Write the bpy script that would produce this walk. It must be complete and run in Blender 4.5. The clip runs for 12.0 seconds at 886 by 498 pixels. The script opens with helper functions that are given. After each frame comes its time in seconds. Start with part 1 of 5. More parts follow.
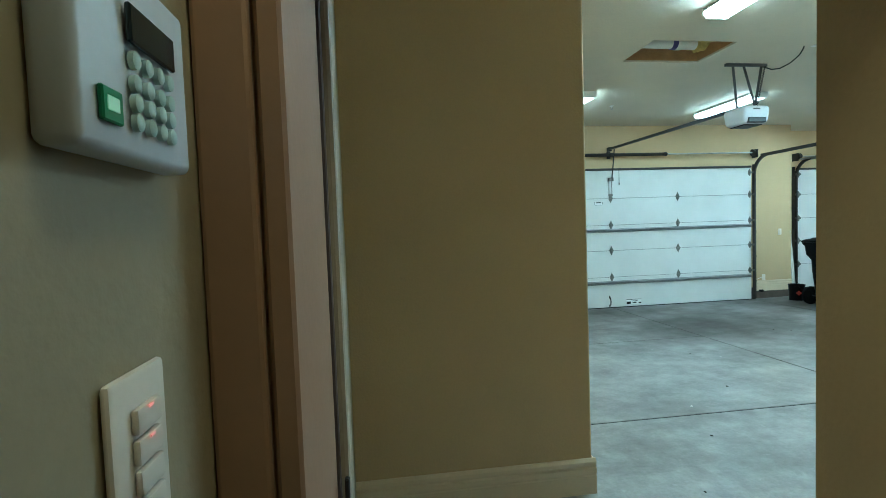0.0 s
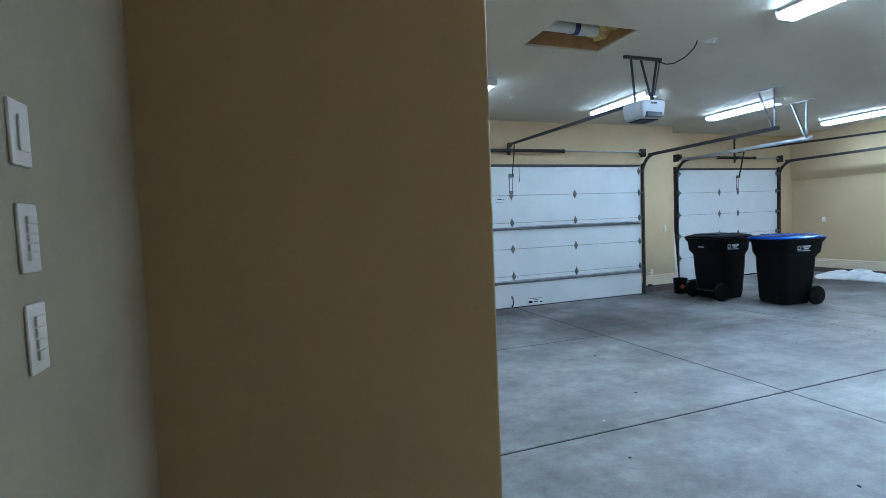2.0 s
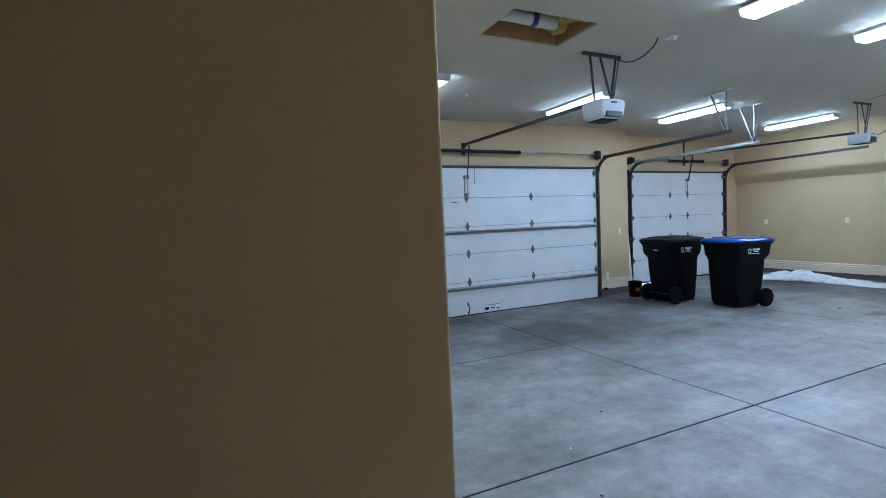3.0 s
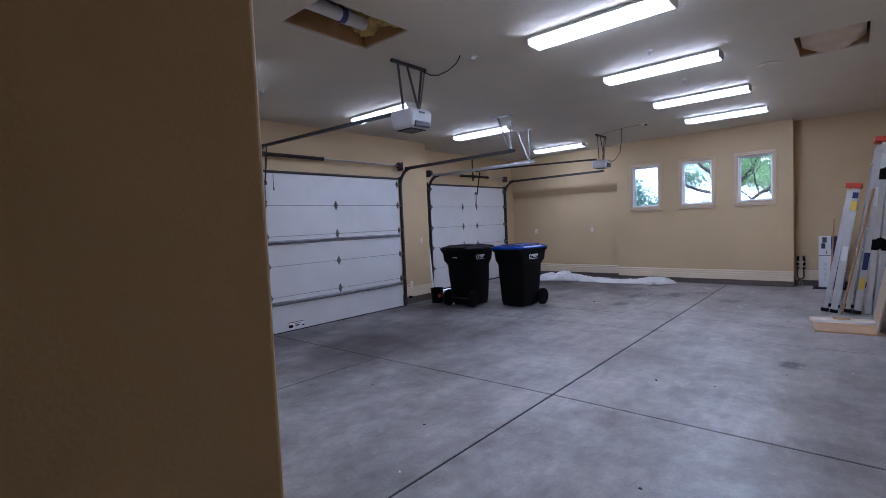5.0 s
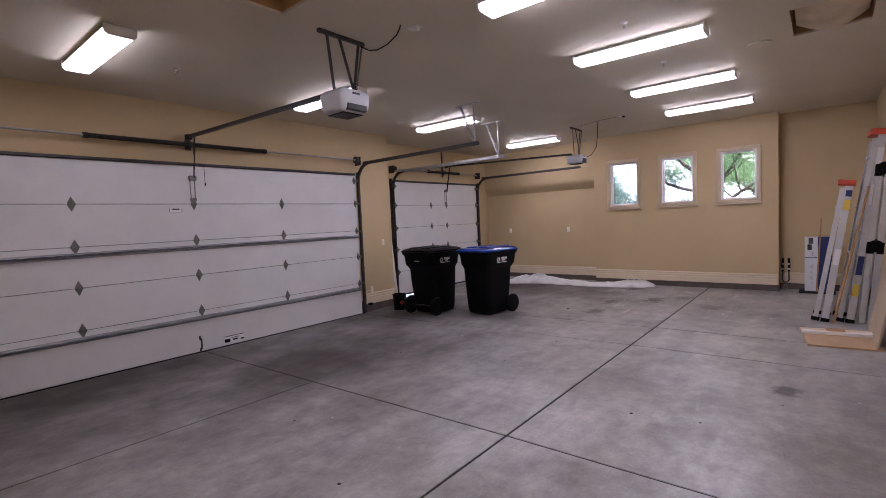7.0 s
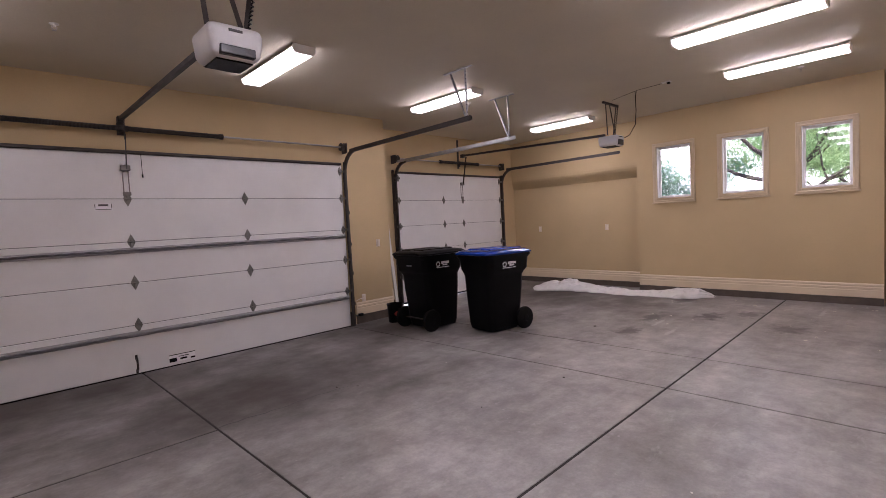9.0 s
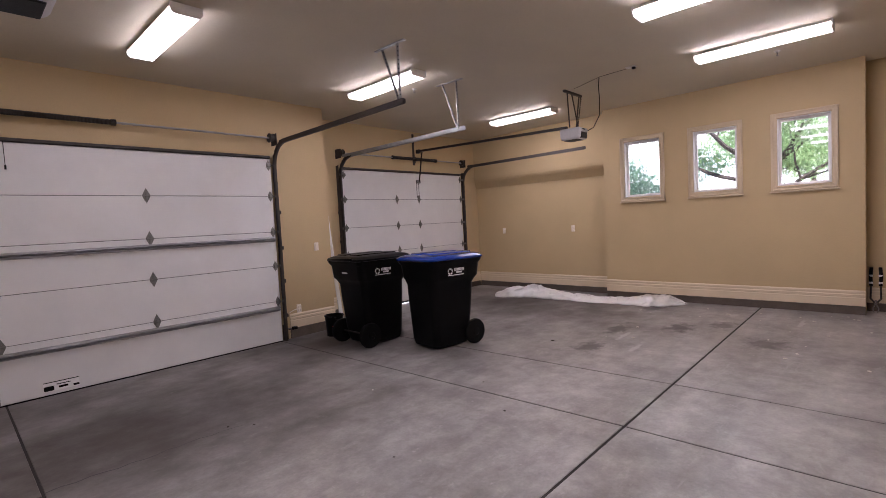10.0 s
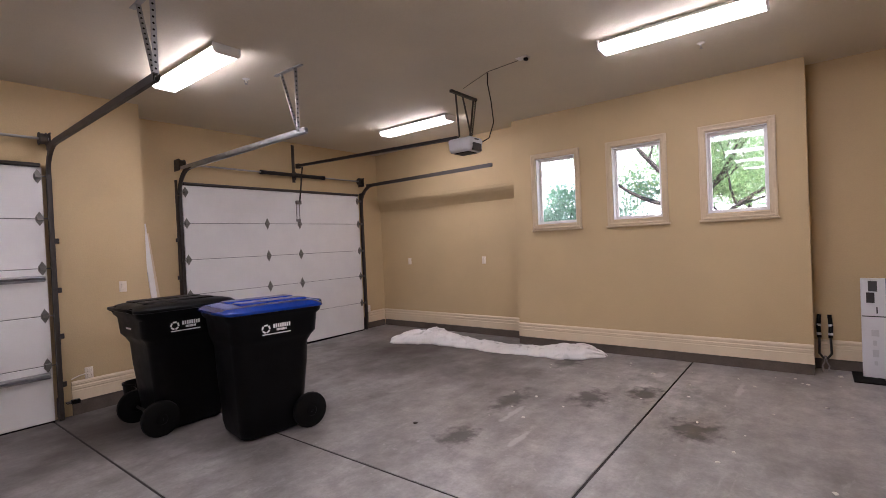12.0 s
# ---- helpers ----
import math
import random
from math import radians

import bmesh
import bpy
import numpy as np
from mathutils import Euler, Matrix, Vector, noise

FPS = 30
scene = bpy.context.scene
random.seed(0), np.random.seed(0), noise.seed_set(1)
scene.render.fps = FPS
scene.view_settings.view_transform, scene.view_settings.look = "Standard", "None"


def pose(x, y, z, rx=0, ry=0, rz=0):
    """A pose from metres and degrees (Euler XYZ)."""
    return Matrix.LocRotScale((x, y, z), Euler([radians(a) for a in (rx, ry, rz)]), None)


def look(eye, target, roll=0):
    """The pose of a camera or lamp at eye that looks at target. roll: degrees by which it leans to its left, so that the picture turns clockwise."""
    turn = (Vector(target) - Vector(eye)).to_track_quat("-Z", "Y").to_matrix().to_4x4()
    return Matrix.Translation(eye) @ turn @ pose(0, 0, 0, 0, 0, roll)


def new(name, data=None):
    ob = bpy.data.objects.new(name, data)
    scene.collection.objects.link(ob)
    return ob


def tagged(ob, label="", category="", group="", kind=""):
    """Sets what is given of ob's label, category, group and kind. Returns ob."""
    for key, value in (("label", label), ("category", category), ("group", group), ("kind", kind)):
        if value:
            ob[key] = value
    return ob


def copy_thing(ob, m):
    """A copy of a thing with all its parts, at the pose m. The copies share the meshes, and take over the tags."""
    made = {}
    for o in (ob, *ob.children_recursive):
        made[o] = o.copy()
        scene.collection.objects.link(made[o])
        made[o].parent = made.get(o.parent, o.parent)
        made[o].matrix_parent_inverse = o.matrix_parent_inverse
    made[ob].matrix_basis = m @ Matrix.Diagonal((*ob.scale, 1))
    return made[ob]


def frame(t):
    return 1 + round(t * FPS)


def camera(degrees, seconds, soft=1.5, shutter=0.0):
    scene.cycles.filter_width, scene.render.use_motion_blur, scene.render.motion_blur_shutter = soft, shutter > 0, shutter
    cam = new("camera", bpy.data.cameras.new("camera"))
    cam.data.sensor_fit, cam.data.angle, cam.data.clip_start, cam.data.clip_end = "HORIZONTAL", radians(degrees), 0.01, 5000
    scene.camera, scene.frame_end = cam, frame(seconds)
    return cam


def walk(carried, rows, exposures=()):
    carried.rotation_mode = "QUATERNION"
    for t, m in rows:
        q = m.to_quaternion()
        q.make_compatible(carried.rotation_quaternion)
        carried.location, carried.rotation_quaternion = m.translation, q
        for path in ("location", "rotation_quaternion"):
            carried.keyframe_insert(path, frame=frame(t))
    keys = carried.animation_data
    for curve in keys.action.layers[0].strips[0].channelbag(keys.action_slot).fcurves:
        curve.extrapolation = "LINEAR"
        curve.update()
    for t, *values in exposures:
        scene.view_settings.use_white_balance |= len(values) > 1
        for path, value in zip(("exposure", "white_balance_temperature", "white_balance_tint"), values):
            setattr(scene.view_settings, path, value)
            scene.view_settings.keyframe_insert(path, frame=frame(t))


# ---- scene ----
cam = camera(86.6, 12.0, soft=0.85)
METRES, EYE, TILT, LEAN, TURN = 6.7, 1.5, 0.0, 0.0, -7.5
ROWS = [
    (0.0, 0.0, 0.0, 0.0, -0.1, -2.71, 2.04),
    (0.5, 0.0030, 0.0070, -0.0033, -4.50, -2.82, 2.11),
    (1.0, 0.0148, 0.0363, -0.0068, -8.29, -3.07, 2.31),
    (1.5, 0.0229, 0.0664, -0.005, -10.39, -3.31, 2.36),
    (2.0, 0.0252, 0.0966, -0.0023, -11.8, -3.27, 2.35),
    (2.5, 0.0296, 0.128, 0.0027, -13.54, -3.38, 2.35),
    (3.0, 0.0461, 0.1553, 0.0034, -17.22, -3.35, 2.47),
    (5.0, 0.0486, 0.2034, 0.0007, -41.53, -3.06, 2.55),
    (5.5, 0.0584, 0.2060, 0.001, -44.81, -3.05, 2.53),
    (6.0, 0.0909, 0.2141, 0.0005, -46.64, -3.19, 2.58),
    (6.5, 0.1319, 0.2295, 0.0039, -45.72, -3.37, 2.68),
    (7.0, 0.166, 0.2491, 0.0046, -43.5, -3.44, 2.58),
    (9.0, 0.3949, 0.3184, -0.0069, -36.89, -3.22, 2.99),
    (9.5, 0.4557, 0.347, -0.0066, -38.18, -3.22, 2.98),
    (10.0, 0.5213, 0.3654, -0.0107, -39.32, -3.21, 3.0),
    (10.5, 0.5891, 0.3805, -0.0063, -40.06, -3.16, 3.04),
    (11.0, 0.6556, 0.3977, -0.0011, -40.47, -3.18, 2.99),
    (11.5, 0.7272, 0.4071, 0.0003, -41.31, -2.06, 2.85),
    (12.0, 0.7935, 0.4246, -0.0013, -44.29, -0.73, 2.59),
]

EXPOSURES = [
    (0.0, 3.28, 4300, -28.5),
    (1.0, 3.17, 4200, -15),
    (2.5, 2.77, 4200, -3),
    (3.2, 2.69, 4270, 0),
    (4.8, 2.11, 4650, 17),
    (5.5, 2.10, 4950, 21),
    (6.5, 2.12, 5500, 27),
    (9.0, 2.20, 6150, 30),
    (12.0, 2.42, 6100, 25),
]
walk(cam, [(t, pose(0, 0, EYE, TILT, LEAN, TURN) @ pose(METRES * x, METRES * y, METRES * z, 90 + pitch, roll, yaw)) for t, x, y, z, yaw, pitch, roll in ROWS], EXPOSURES)

# ---- world and sun ----
LAMP_POWER = 5.4
world = bpy.data.worlds.new("world")
scene.world = world
world.use_nodes = True
sky = world.node_tree.nodes.new("ShaderNodeTexSky")
sky.sky_type = "NISHITA"
sky.sun_disc = False
sky.sun_elevation = radians(50)
sky.sun_rotation = radians(240)
background = world.node_tree.nodes["Background"]
background.inputs[1].default_value = 0.15
world.node_tree.links.new(sky.outputs[0], background.inputs[0])
sun = new("sun", bpy.data.lights.new("sun", "SUN"))
sun.data.energy, sun.data.angle, sun.data.color = 5.0, radians(0.5), (1.0, 0.96, 0.88)
sun.matrix_world = look((-10, 0, 40), (16, 14, 0))



# ---- materials ----
def material(name, color, rough=0.6, metal=0.0, vary=0.08, scale=6.0, fine=60.0, bump=0.15, tint=None, stain=0.0, stain_scale=1.2, spec=0.5, coat=0.0):
    """A surface with grain, large blotches and fine relief."""
    m = bpy.data.materials.new(name)
    m.use_nodes = True
    n, l = m.node_tree.nodes, m.node_tree.links
    b = n["Principled BSDF"]
    b.inputs["Roughness"].default_value = rough
    b.inputs["Metallic"].default_value = metal
    b.inputs["Specular IOR Level"].default_value = spec
    b.inputs["Coat Weight"].default_value = coat
    pos = n.new("ShaderNodeNewGeometry")
    big = n.new("ShaderNodeTexNoise")
    big.inputs["Scale"].default_value = scale
    big.inputs["Detail"].default_value = 6
    small = n.new("ShaderNodeTexNoise")
    small.inputs["Scale"].default_value = fine
    small.inputs["Detail"].default_value = 4
    l.new(pos.outputs["Position"], big.inputs["Vector"])
    l.new(pos.outputs["Position"], small.inputs["Vector"])
    ramp = n.new("ShaderNodeValToRGB")
    dark = [c * (1 - vary * 1.6) for c in color]
    light = [min(1, c * (1 + vary)) for c in (tint or color)]
    ramp.color_ramp.elements[0].position, ramp.color_ramp.elements[1].position = 0.3, 0.7
    ramp.color_ramp.elements[0].color, ramp.color_ramp.elements[1].color = (*dark, 1), (*light, 1)
    mixn = n.new("ShaderNodeMath")
    mixn.operation = "MULTIPLY_ADD"
    mixn.inputs[1].default_value = 0.3
    l.new(small.outputs["Fac"], mixn.inputs[0])
    sub = n.new("ShaderNodeMath")
    sub.operation = "MULTIPLY"
    sub.inputs[1].default_value = 0.7
    l.new(big.outputs["Fac"], sub.inputs[0])
    l.new(sub.outputs[0], mixn.inputs[2])
    l.new(mixn.outputs[0], ramp.inputs["Fac"])
    out = ramp.outputs["Color"]
    rr = n.new("ShaderNodeMapRange")
    rr.inputs["To Min"].default_value = max(0.02, rough - 0.1)
    rr.inputs["To Max"].default_value = min(1, rough + 0.1)
    l.new(big.outputs["Fac"], rr.inputs["Value"])
    l.new(rr.outputs["Result"], b.inputs["Roughness"])
    if stain:
        blot = n.new("ShaderNodeTexNoise")
        blot.inputs["Scale"].default_value = stain_scale
        blot.inputs["Detail"].default_value = 9
        blot.inputs["Roughness"].default_value = 0.65
        l.new(pos.outputs["Position"], blot.inputs["Vector"])
        r2 = n.new("ShaderNodeValToRGB")
        r2.color_ramp.elements[0].position, r2.color_ramp.elements[1].position = 0.35, 0.62
        v = 1 - stain
        r2.color_ramp.elements[0].color, r2.color_ramp.elements[1].color = (v, v, v, 1), (1, 1, 1, 1)
        l.new(blot.outputs["Fac"], r2.inputs["Fac"])
        mul = n.new("ShaderNodeMix")
        mul.data_type, mul.blend_type = "RGBA", "MULTIPLY"
        mul.inputs[0].default_value = 1.0
        l.new(out, mul.inputs[6])
        l.new(r2.outputs["Color"], mul.inputs[7])
        out = mul.outputs[2]
    l.new(out, b.inputs["Base Color"])
    if bump:
        bp = n.new("ShaderNodeBump")
        bp.inputs["Strength"].default_value = bump
        bp.inputs["Distance"].default_value = 0.004
        l.new(small.outputs["Fac"], bp.inputs["Height"])
        l.new(bp.outputs["Normal"], b.inputs["Normal"])
    return m


def glow(name, color, strength):
    m = bpy.data.materials.new(name)
    m.use_nodes = True
    b = m.node_tree.nodes["Principled BSDF"]
    b.inputs["Base Color"].default_value = (0.85, 0.85, 0.85, 1)
    b.inputs["Emission Color"].default_value = (*color, 1)
    b.inputs["Emission Strength"].default_value = strength
    return m


def concrete():
    """Trowelled garage concrete: cloudy tone, mottling, scuffs, oil spots and uneven gloss."""
    m = bpy.data.materials.new("concrete_floor")
    m.use_nodes = True
    n, l = m.node_tree.nodes, m.node_tree.links
    b = n["Principled BSDF"]
    pos = n.new("ShaderNodeNewGeometry").outputs["Position"]

    def tex(scale, detail, rough, stretch=None, distort=0.0):
        t = n.new("ShaderNodeTexNoise")
        t.inputs["Scale"].default_value, t.inputs["Detail"].default_value, t.inputs["Roughness"].default_value, t.inputs["Distortion"].default_value = scale, detail, rough, distort
        if stretch:
            mp = n.new("ShaderNodeMapping")
            mp.inputs["Scale"].default_value, mp.inputs["Rotation"].default_value = stretch[0], (0, 0, stretch[1])
            l.new(pos, mp.inputs["Vector"])
            l.new(mp.outputs[0], t.inputs["Vector"])
        else:
            l.new(pos, t.inputs["Vector"])
        return t.outputs["Fac"]

    def ramp(fac, p0, c0, p1, c1):
        r = n.new("ShaderNodeValToRGB")
        e = r.color_ramp.elements
        e[0].position, e[1].position = p0, p1
        e[0].color, e[1].color = (*c0, 1), (*c1, 1)
        l.new(fac, r.inputs["Fac"])
        return r.outputs["Color"]

    def mix(kind, a, c, fac=1.0):
        x = n.new("ShaderNodeMix")
        x.data_type, x.blend_type = "RGBA", kind
        if isinstance(fac, float):
            x.inputs[0].default_value = fac
        else:
            l.new(fac, x.inputs[0])
        l.new(a, x.inputs[6])
        if isinstance(c, tuple):
            x.inputs[7].default_value = (*c, 1)
        else:
            l.new(c, x.inputs[7])
        return x.outputs[2]

    def math_node(op, a, c):
        x = n.new("ShaderNodeMath")
        x.operation = op
        for i, v in enumerate((a, c)):
            if isinstance(v, (int, float)):
                x.inputs[i].default_value = v
            else:
                l.new(v, x.inputs[i])
        return x.outputs[0]

    col = ramp(tex(0.5, 5, 0.55), 0.25, (0.25, 0.235, 0.225), 0.75, (0.43, 0.412, 0.397))
    col = mix("MULTIPLY", col, ramp(tex(1.9, 9, 0.62), 0.32, (0.66, 0.65, 0.64), 0.66, (1.16, 1.16, 1.16)))
    col = mix("MULTIPLY", col, ramp(tex(7.0, 8, 0.65), 0.32, (0.78, 0.775, 0.77), 0.68, (1.15, 1.15, 1.15)))
    col = mix("MULTIPLY", col, ramp(tex(45, 3, 0.6), 0.2, (0.86, 0.86, 0.86), 0.8, (1.12, 1.12, 1.12)))
    # long faint tyre and broom traces
    col = mix("MULTIPLY", col, ramp(tex(0.9, 5, 0.55, ((0.7, 5.0, 1.0), 0.15)), 0.25, (0.80, 0.79, 0.78), 0.7, (1.06, 1.06, 1.06)))
    # dark smears
    smear = ramp(tex(2.4, 8, 0.66, ((1.0, 1.8, 1.0), 0.5), 0.4), 0.52, (0, 0, 0), 0.74, (1, 1, 1))
    col = mix("MIX", col, (0.10, 0.085, 0.075), math_node("MULTIPLY", smear, 0.45))
    scuff = ramp(tex(4.0, 7, 0.68, ((1.0, 2.2, 1.0), 0.9), 0.6), 0.58, (0, 0, 0), 0.76, (1, 1, 1))
    col = mix("MIX", col, (0.47, 0.455, 0.44), math_node("MULTIPLY", scuff, 0.45))
    # pale specks
    speck = ramp(tex(16, 2, 0.5), 0.69, (0, 0, 0), 0.78, (1, 1, 1))
    col = mix("MIX", col, (0.46, 0.44, 0.42), math_node("MULTIPLY", speck, 0.45))
    # oil spots, pale streaks and broad umber areas
    fray = math_node("MULTIPLY", math_node("SUBTRACT", tex(9.0, 4, 0.6), 0.5), 2.6)
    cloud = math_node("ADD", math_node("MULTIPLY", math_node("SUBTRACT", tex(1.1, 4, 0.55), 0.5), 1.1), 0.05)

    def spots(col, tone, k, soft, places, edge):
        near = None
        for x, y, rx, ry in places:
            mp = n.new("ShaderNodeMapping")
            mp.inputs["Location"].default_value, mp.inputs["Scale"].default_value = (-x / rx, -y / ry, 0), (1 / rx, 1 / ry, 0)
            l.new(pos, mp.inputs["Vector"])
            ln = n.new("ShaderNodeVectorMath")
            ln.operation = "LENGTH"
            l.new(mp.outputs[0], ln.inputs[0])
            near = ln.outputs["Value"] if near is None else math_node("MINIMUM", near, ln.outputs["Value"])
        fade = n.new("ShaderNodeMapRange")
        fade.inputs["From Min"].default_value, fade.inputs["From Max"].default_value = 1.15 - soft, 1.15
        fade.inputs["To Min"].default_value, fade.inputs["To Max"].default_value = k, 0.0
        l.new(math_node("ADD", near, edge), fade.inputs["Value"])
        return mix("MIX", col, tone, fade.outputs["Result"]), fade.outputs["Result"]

    # broad soft-edged areas, darker and browner towards the garage doors
    col, umber = spots(col, (0.058, 0.047, 0.040), 0.86, 1.0, ((2.6, 7.6, 4.0, 2.6), (7.2, 7.2, 2.5, 2.2), (10.6, 6.4, 2.3, 2.6), (4.8, 6.1, 2.6, 1.8)), cloud)
    col, _ = spots(col, (0.035, 0.030, 0.028), 0.85, 0.7, ((9.45, 4.39, 0.36, 0.11), (9.53, 2.87, 0.24, 0.18), (10.9, 4.46, 0.22, 0.14), (8.53, 4.31, 0.20, 0.15), (9.85, 3.80, 0.24, 0.18), (10.2, 3.40, 0.22, 0.16), (6.05, 1.76, 0.17, 0.10)), fray)
    col, _ = spots(col, (0.50, 0.49, 0.48), 0.6, 0.5, ((9.15, 4.20, 0.20, 0.03), (10.9, 3.45, 0.10, 0.07), (10.7, 2.7, 0.22, 0.03), (8.7, 3.9, 0.18, 0.03)), fray)
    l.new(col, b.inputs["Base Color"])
    rr = n.new("ShaderNodeMapRange")
    rr.inputs["From Min"].default_value, rr.inputs["From Max"].default_value = 0.35, 0.65
    rr.inputs["To Min"].default_value, rr.inputs["To Max"].default_value = 0.295, 0.44
    l.new(tex(1.7, 6, 0.6), rr.inputs["Value"])
    # the umber areas are duller than bare concrete
    l.new(math_node("ADD", rr.outputs["Result"], math_node("MULTIPLY", umber, 0.35)), b.inputs["Roughness"])
    l.new(math_node("SUBTRACT", 0.5, math_node("MULTIPLY", umber, 0.4)), b.inputs["Specular IOR Level"])
    bp = n.new("ShaderNodeBump")
    bp.inputs["Strength"].default_value, bp.inputs["Distance"].default_value = 0.16, 0.004
    l.new(tex(24, 5, 0.6), bp.inputs["Height"])
    l.new(bp.outputs["Normal"], b.inputs["Normal"])
    return m


M_WALL = material("tan_wall_paint", (0.55, 0.415, 0.228), 0.75, vary=0.05, scale=1.5, fine=90, bump=0.35)
# hall and side walls: an even beige, darker and greyer than the tan paint
M_HALLWALL = material("beige_hall_paint", (0.37, 0.305, 0.185), 0.7, vary=0.05, scale=2, fine=90, bump=0.25, stain=0.08, stain_scale=5)
M_CEIL = material("ceiling_paint", (0.62, 0.56, 0.44), 0.85, vary=0.05, scale=1.2, fine=70, bump=0.45)
M_TRIM = material("cream_trim_paint", (0.70, 0.58, 0.41), 0.45, vary=0.04, scale=4, fine=50, bump=0.08)
M_WHITE = material("white_paint", (0.78, 0.76, 0.73), 0.4, vary=0.04, scale=3, fine=80, bump=0.05)
M_STEEL_WHITE = material("white_door_steel", (0.73, 0.72, 0.71), 0.38, vary=0.03, scale=2, fine=160, bump=0.12, stain=0.05, stain_scale=2.5)
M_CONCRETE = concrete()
M_CURB = material("dark_concrete", (0.10, 0.078, 0.06), 0.75, vary=0.2, scale=8, fine=60, bump=0.4)
M_JOINT = material("joint_dirt", (0.022, 0.018, 0.016), 0.9, vary=0.3, scale=9, fine=60, bump=0.3)
M_GALV = material("galvanised_steel", (0.42, 0.42, 0.42), 0.42, 0.85, vary=0.15, scale=12, fine=80, bump=0.06)
M_ARM = material("worn_bracket_steel", (0.22, 0.20, 0.19), 0.45, 0.6, vary=0.2, scale=12, fine=80, bump=0.06)
M_HINGE = material("grey_hinge_steel", (0.19, 0.18, 0.165), 0.5, 0.6, vary=0.2, scale=10, fine=70, bump=0.06)
M_TRACK = material("dull_track_steel", (0.05, 0.042, 0.038), 0.5, 0.35, vary=0.2, scale=10, fine=70, bump=0.06)
M_BLACKMETAL = material("black_metal", (0.02, 0.016, 0.014), 0.5, 0.2, vary=0.2, scale=15, fine=90, bump=0.05)
M_BLACK = material("black_plastic", (0.003, 0.003, 0.0033), 0.42, vary=0.25, scale=9, fine=120, bump=0.12, spec=0.12)
M_RUBBER = material("black_rubber", (0.004, 0.004, 0.004), 0.7, vary=0.25, scale=12, fine=120, bump=0.2, spec=0.15)
M_BLUE = material("blue_plastic", (0.004, 0.035, 0.23), 0.2, vary=0.1, scale=9, fine=90, bump=0.08)
M_GREYPLASTIC = material("pale_grey_plastic", (0.62, 0.62, 0.64), 0.45, vary=0.04, scale=8, fine=90, bump=0.04)
M_DARKGREY = material("dark_grey_plastic", (0.06, 0.058, 0.06), 0.5, vary=0.1, scale=8, fine=90, bump=0.04)
M_LENS = material("smoked_lamp_lens", (0.02, 0.02, 0.022), 0.3, vary=0.1, scale=8, fine=90, bump=0.3)
M_RAWWOOD = material("raw_lumber", (0.42, 0.25, 0.11), 0.7, vary=0.2, scale=5, fine=60, bump=0.2)
M_LAMP = glow("lamp_diffuser_light", (1.0, 0.97, 0.96), LAMP_POWER)
# door-side row: west pair halved to dim that end, east pair at full power
M_LAMP_HALF = glow("halved_lamp_diffuser_light", (1.0, 0.97, 0.96), LAMP_POWER * 0.5)
M_LAMP_FULL = glow("full_lamp_diffuser_light", (1.0, 0.97, 0.96), LAMP_POWER * 1.0)
M_DARKVOID = material("attic_dark_wood", (0.16, 0.10, 0.05), 0.85, vary=0.2)


# ---- mesh helpers ----
def box(bm, x0, y0, z0, x1, y1, z1, bevel=0.0, seg=1, m=None):
    """An axis-aligned box added to bm, with rounded edges; m: an optional transform."""
    t = Matrix.Translation(((x0 + x1) / 2, (y0 + y1) / 2, (z0 + z1) / 2)) @ Matrix.Diagonal((abs(x1 - x0), abs(y1 - y0), abs(z1 - z0), 1))
    r = bmesh.ops.create_cube(bm, size=1.0, matrix=t)
    vs = r["verts"]
    if bevel:
        es = list({e for v in vs for e in v.link_edges})
        r = bmesh.ops.bevel(bm, geom=es, offset=bevel, segments=seg, affect="EDGES", profile=0.5)
        vs = list({v for f in r["faces"] for v in f.verts} | {v for v in vs if v.is_valid})
    if m is not None:
        bmesh.ops.transform(bm, matrix=m, verts=vs)
    return vs


def rod(bm, a, b, r, seg=10, r2=None):
    """A round bar from a to b."""
    a, b = Vector(a), Vector(b)
    d = b - a
    m = Matrix.Translation((a + b) / 2) @ d.to_track_quat("Z", "Y").to_matrix().to_4x4()
    bmesh.ops.create_cone(bm, cap_ends=True, segments=seg, radius1=r, radius2=r if r2 is None else r2, depth=d.length, matrix=m)


def bar(bm, a, b, w, h, bevel=0.0, up=(0, 0, 1)):
    """A flat bar from a to b, w wide and h high."""
    a, b = Vector(a), Vector(b)
    d = (b - a).normalized()
    side = d.cross(Vector(up))
    side = side.normalized() if side.length > 1e-4 else Vector((1, 0, 0))
    top = side.cross(d)
    rot = Matrix((side, d, top)).transposed().to_4x4()
    box(bm, -w / 2, -(b - a).length / 2, -h / 2, w / 2, (b - a).length / 2, h / 2, bevel, 1, Matrix.Translation((a + b) / 2) @ rot)


def sweep(bm, pts, profile, closed=True, up=(0, 0, 1)):
    """A profile of (side, up) points carried along a path."""
    pts = [Vector(p) for p in pts]
    rings = []
    for i, p in enumerate(pts):
        d = (pts[min(i + 1, len(pts) - 1)] - pts[max(i - 1, 0)]).normalized()
        side = d.cross(Vector(up))
        side = side.normalized() if side.length > 1e-3 else Vector((1, 0, 0))
        top = side.cross(d).normalized()
        rings.append([bm.verts.new(p + side * u + top * v) for u, v in profile])
    n = len(profile)
    for a, b in zip(rings, rings[1:]):
        for i in range(n if closed else n - 1):
            j = (i + 1) % n
            bm.faces.new((a[i], a[j], b[j], b[i]))
    if closed and n > 2:
        bm.faces.new(list(reversed(rings[0])))
        bm.faces.new(rings[-1])


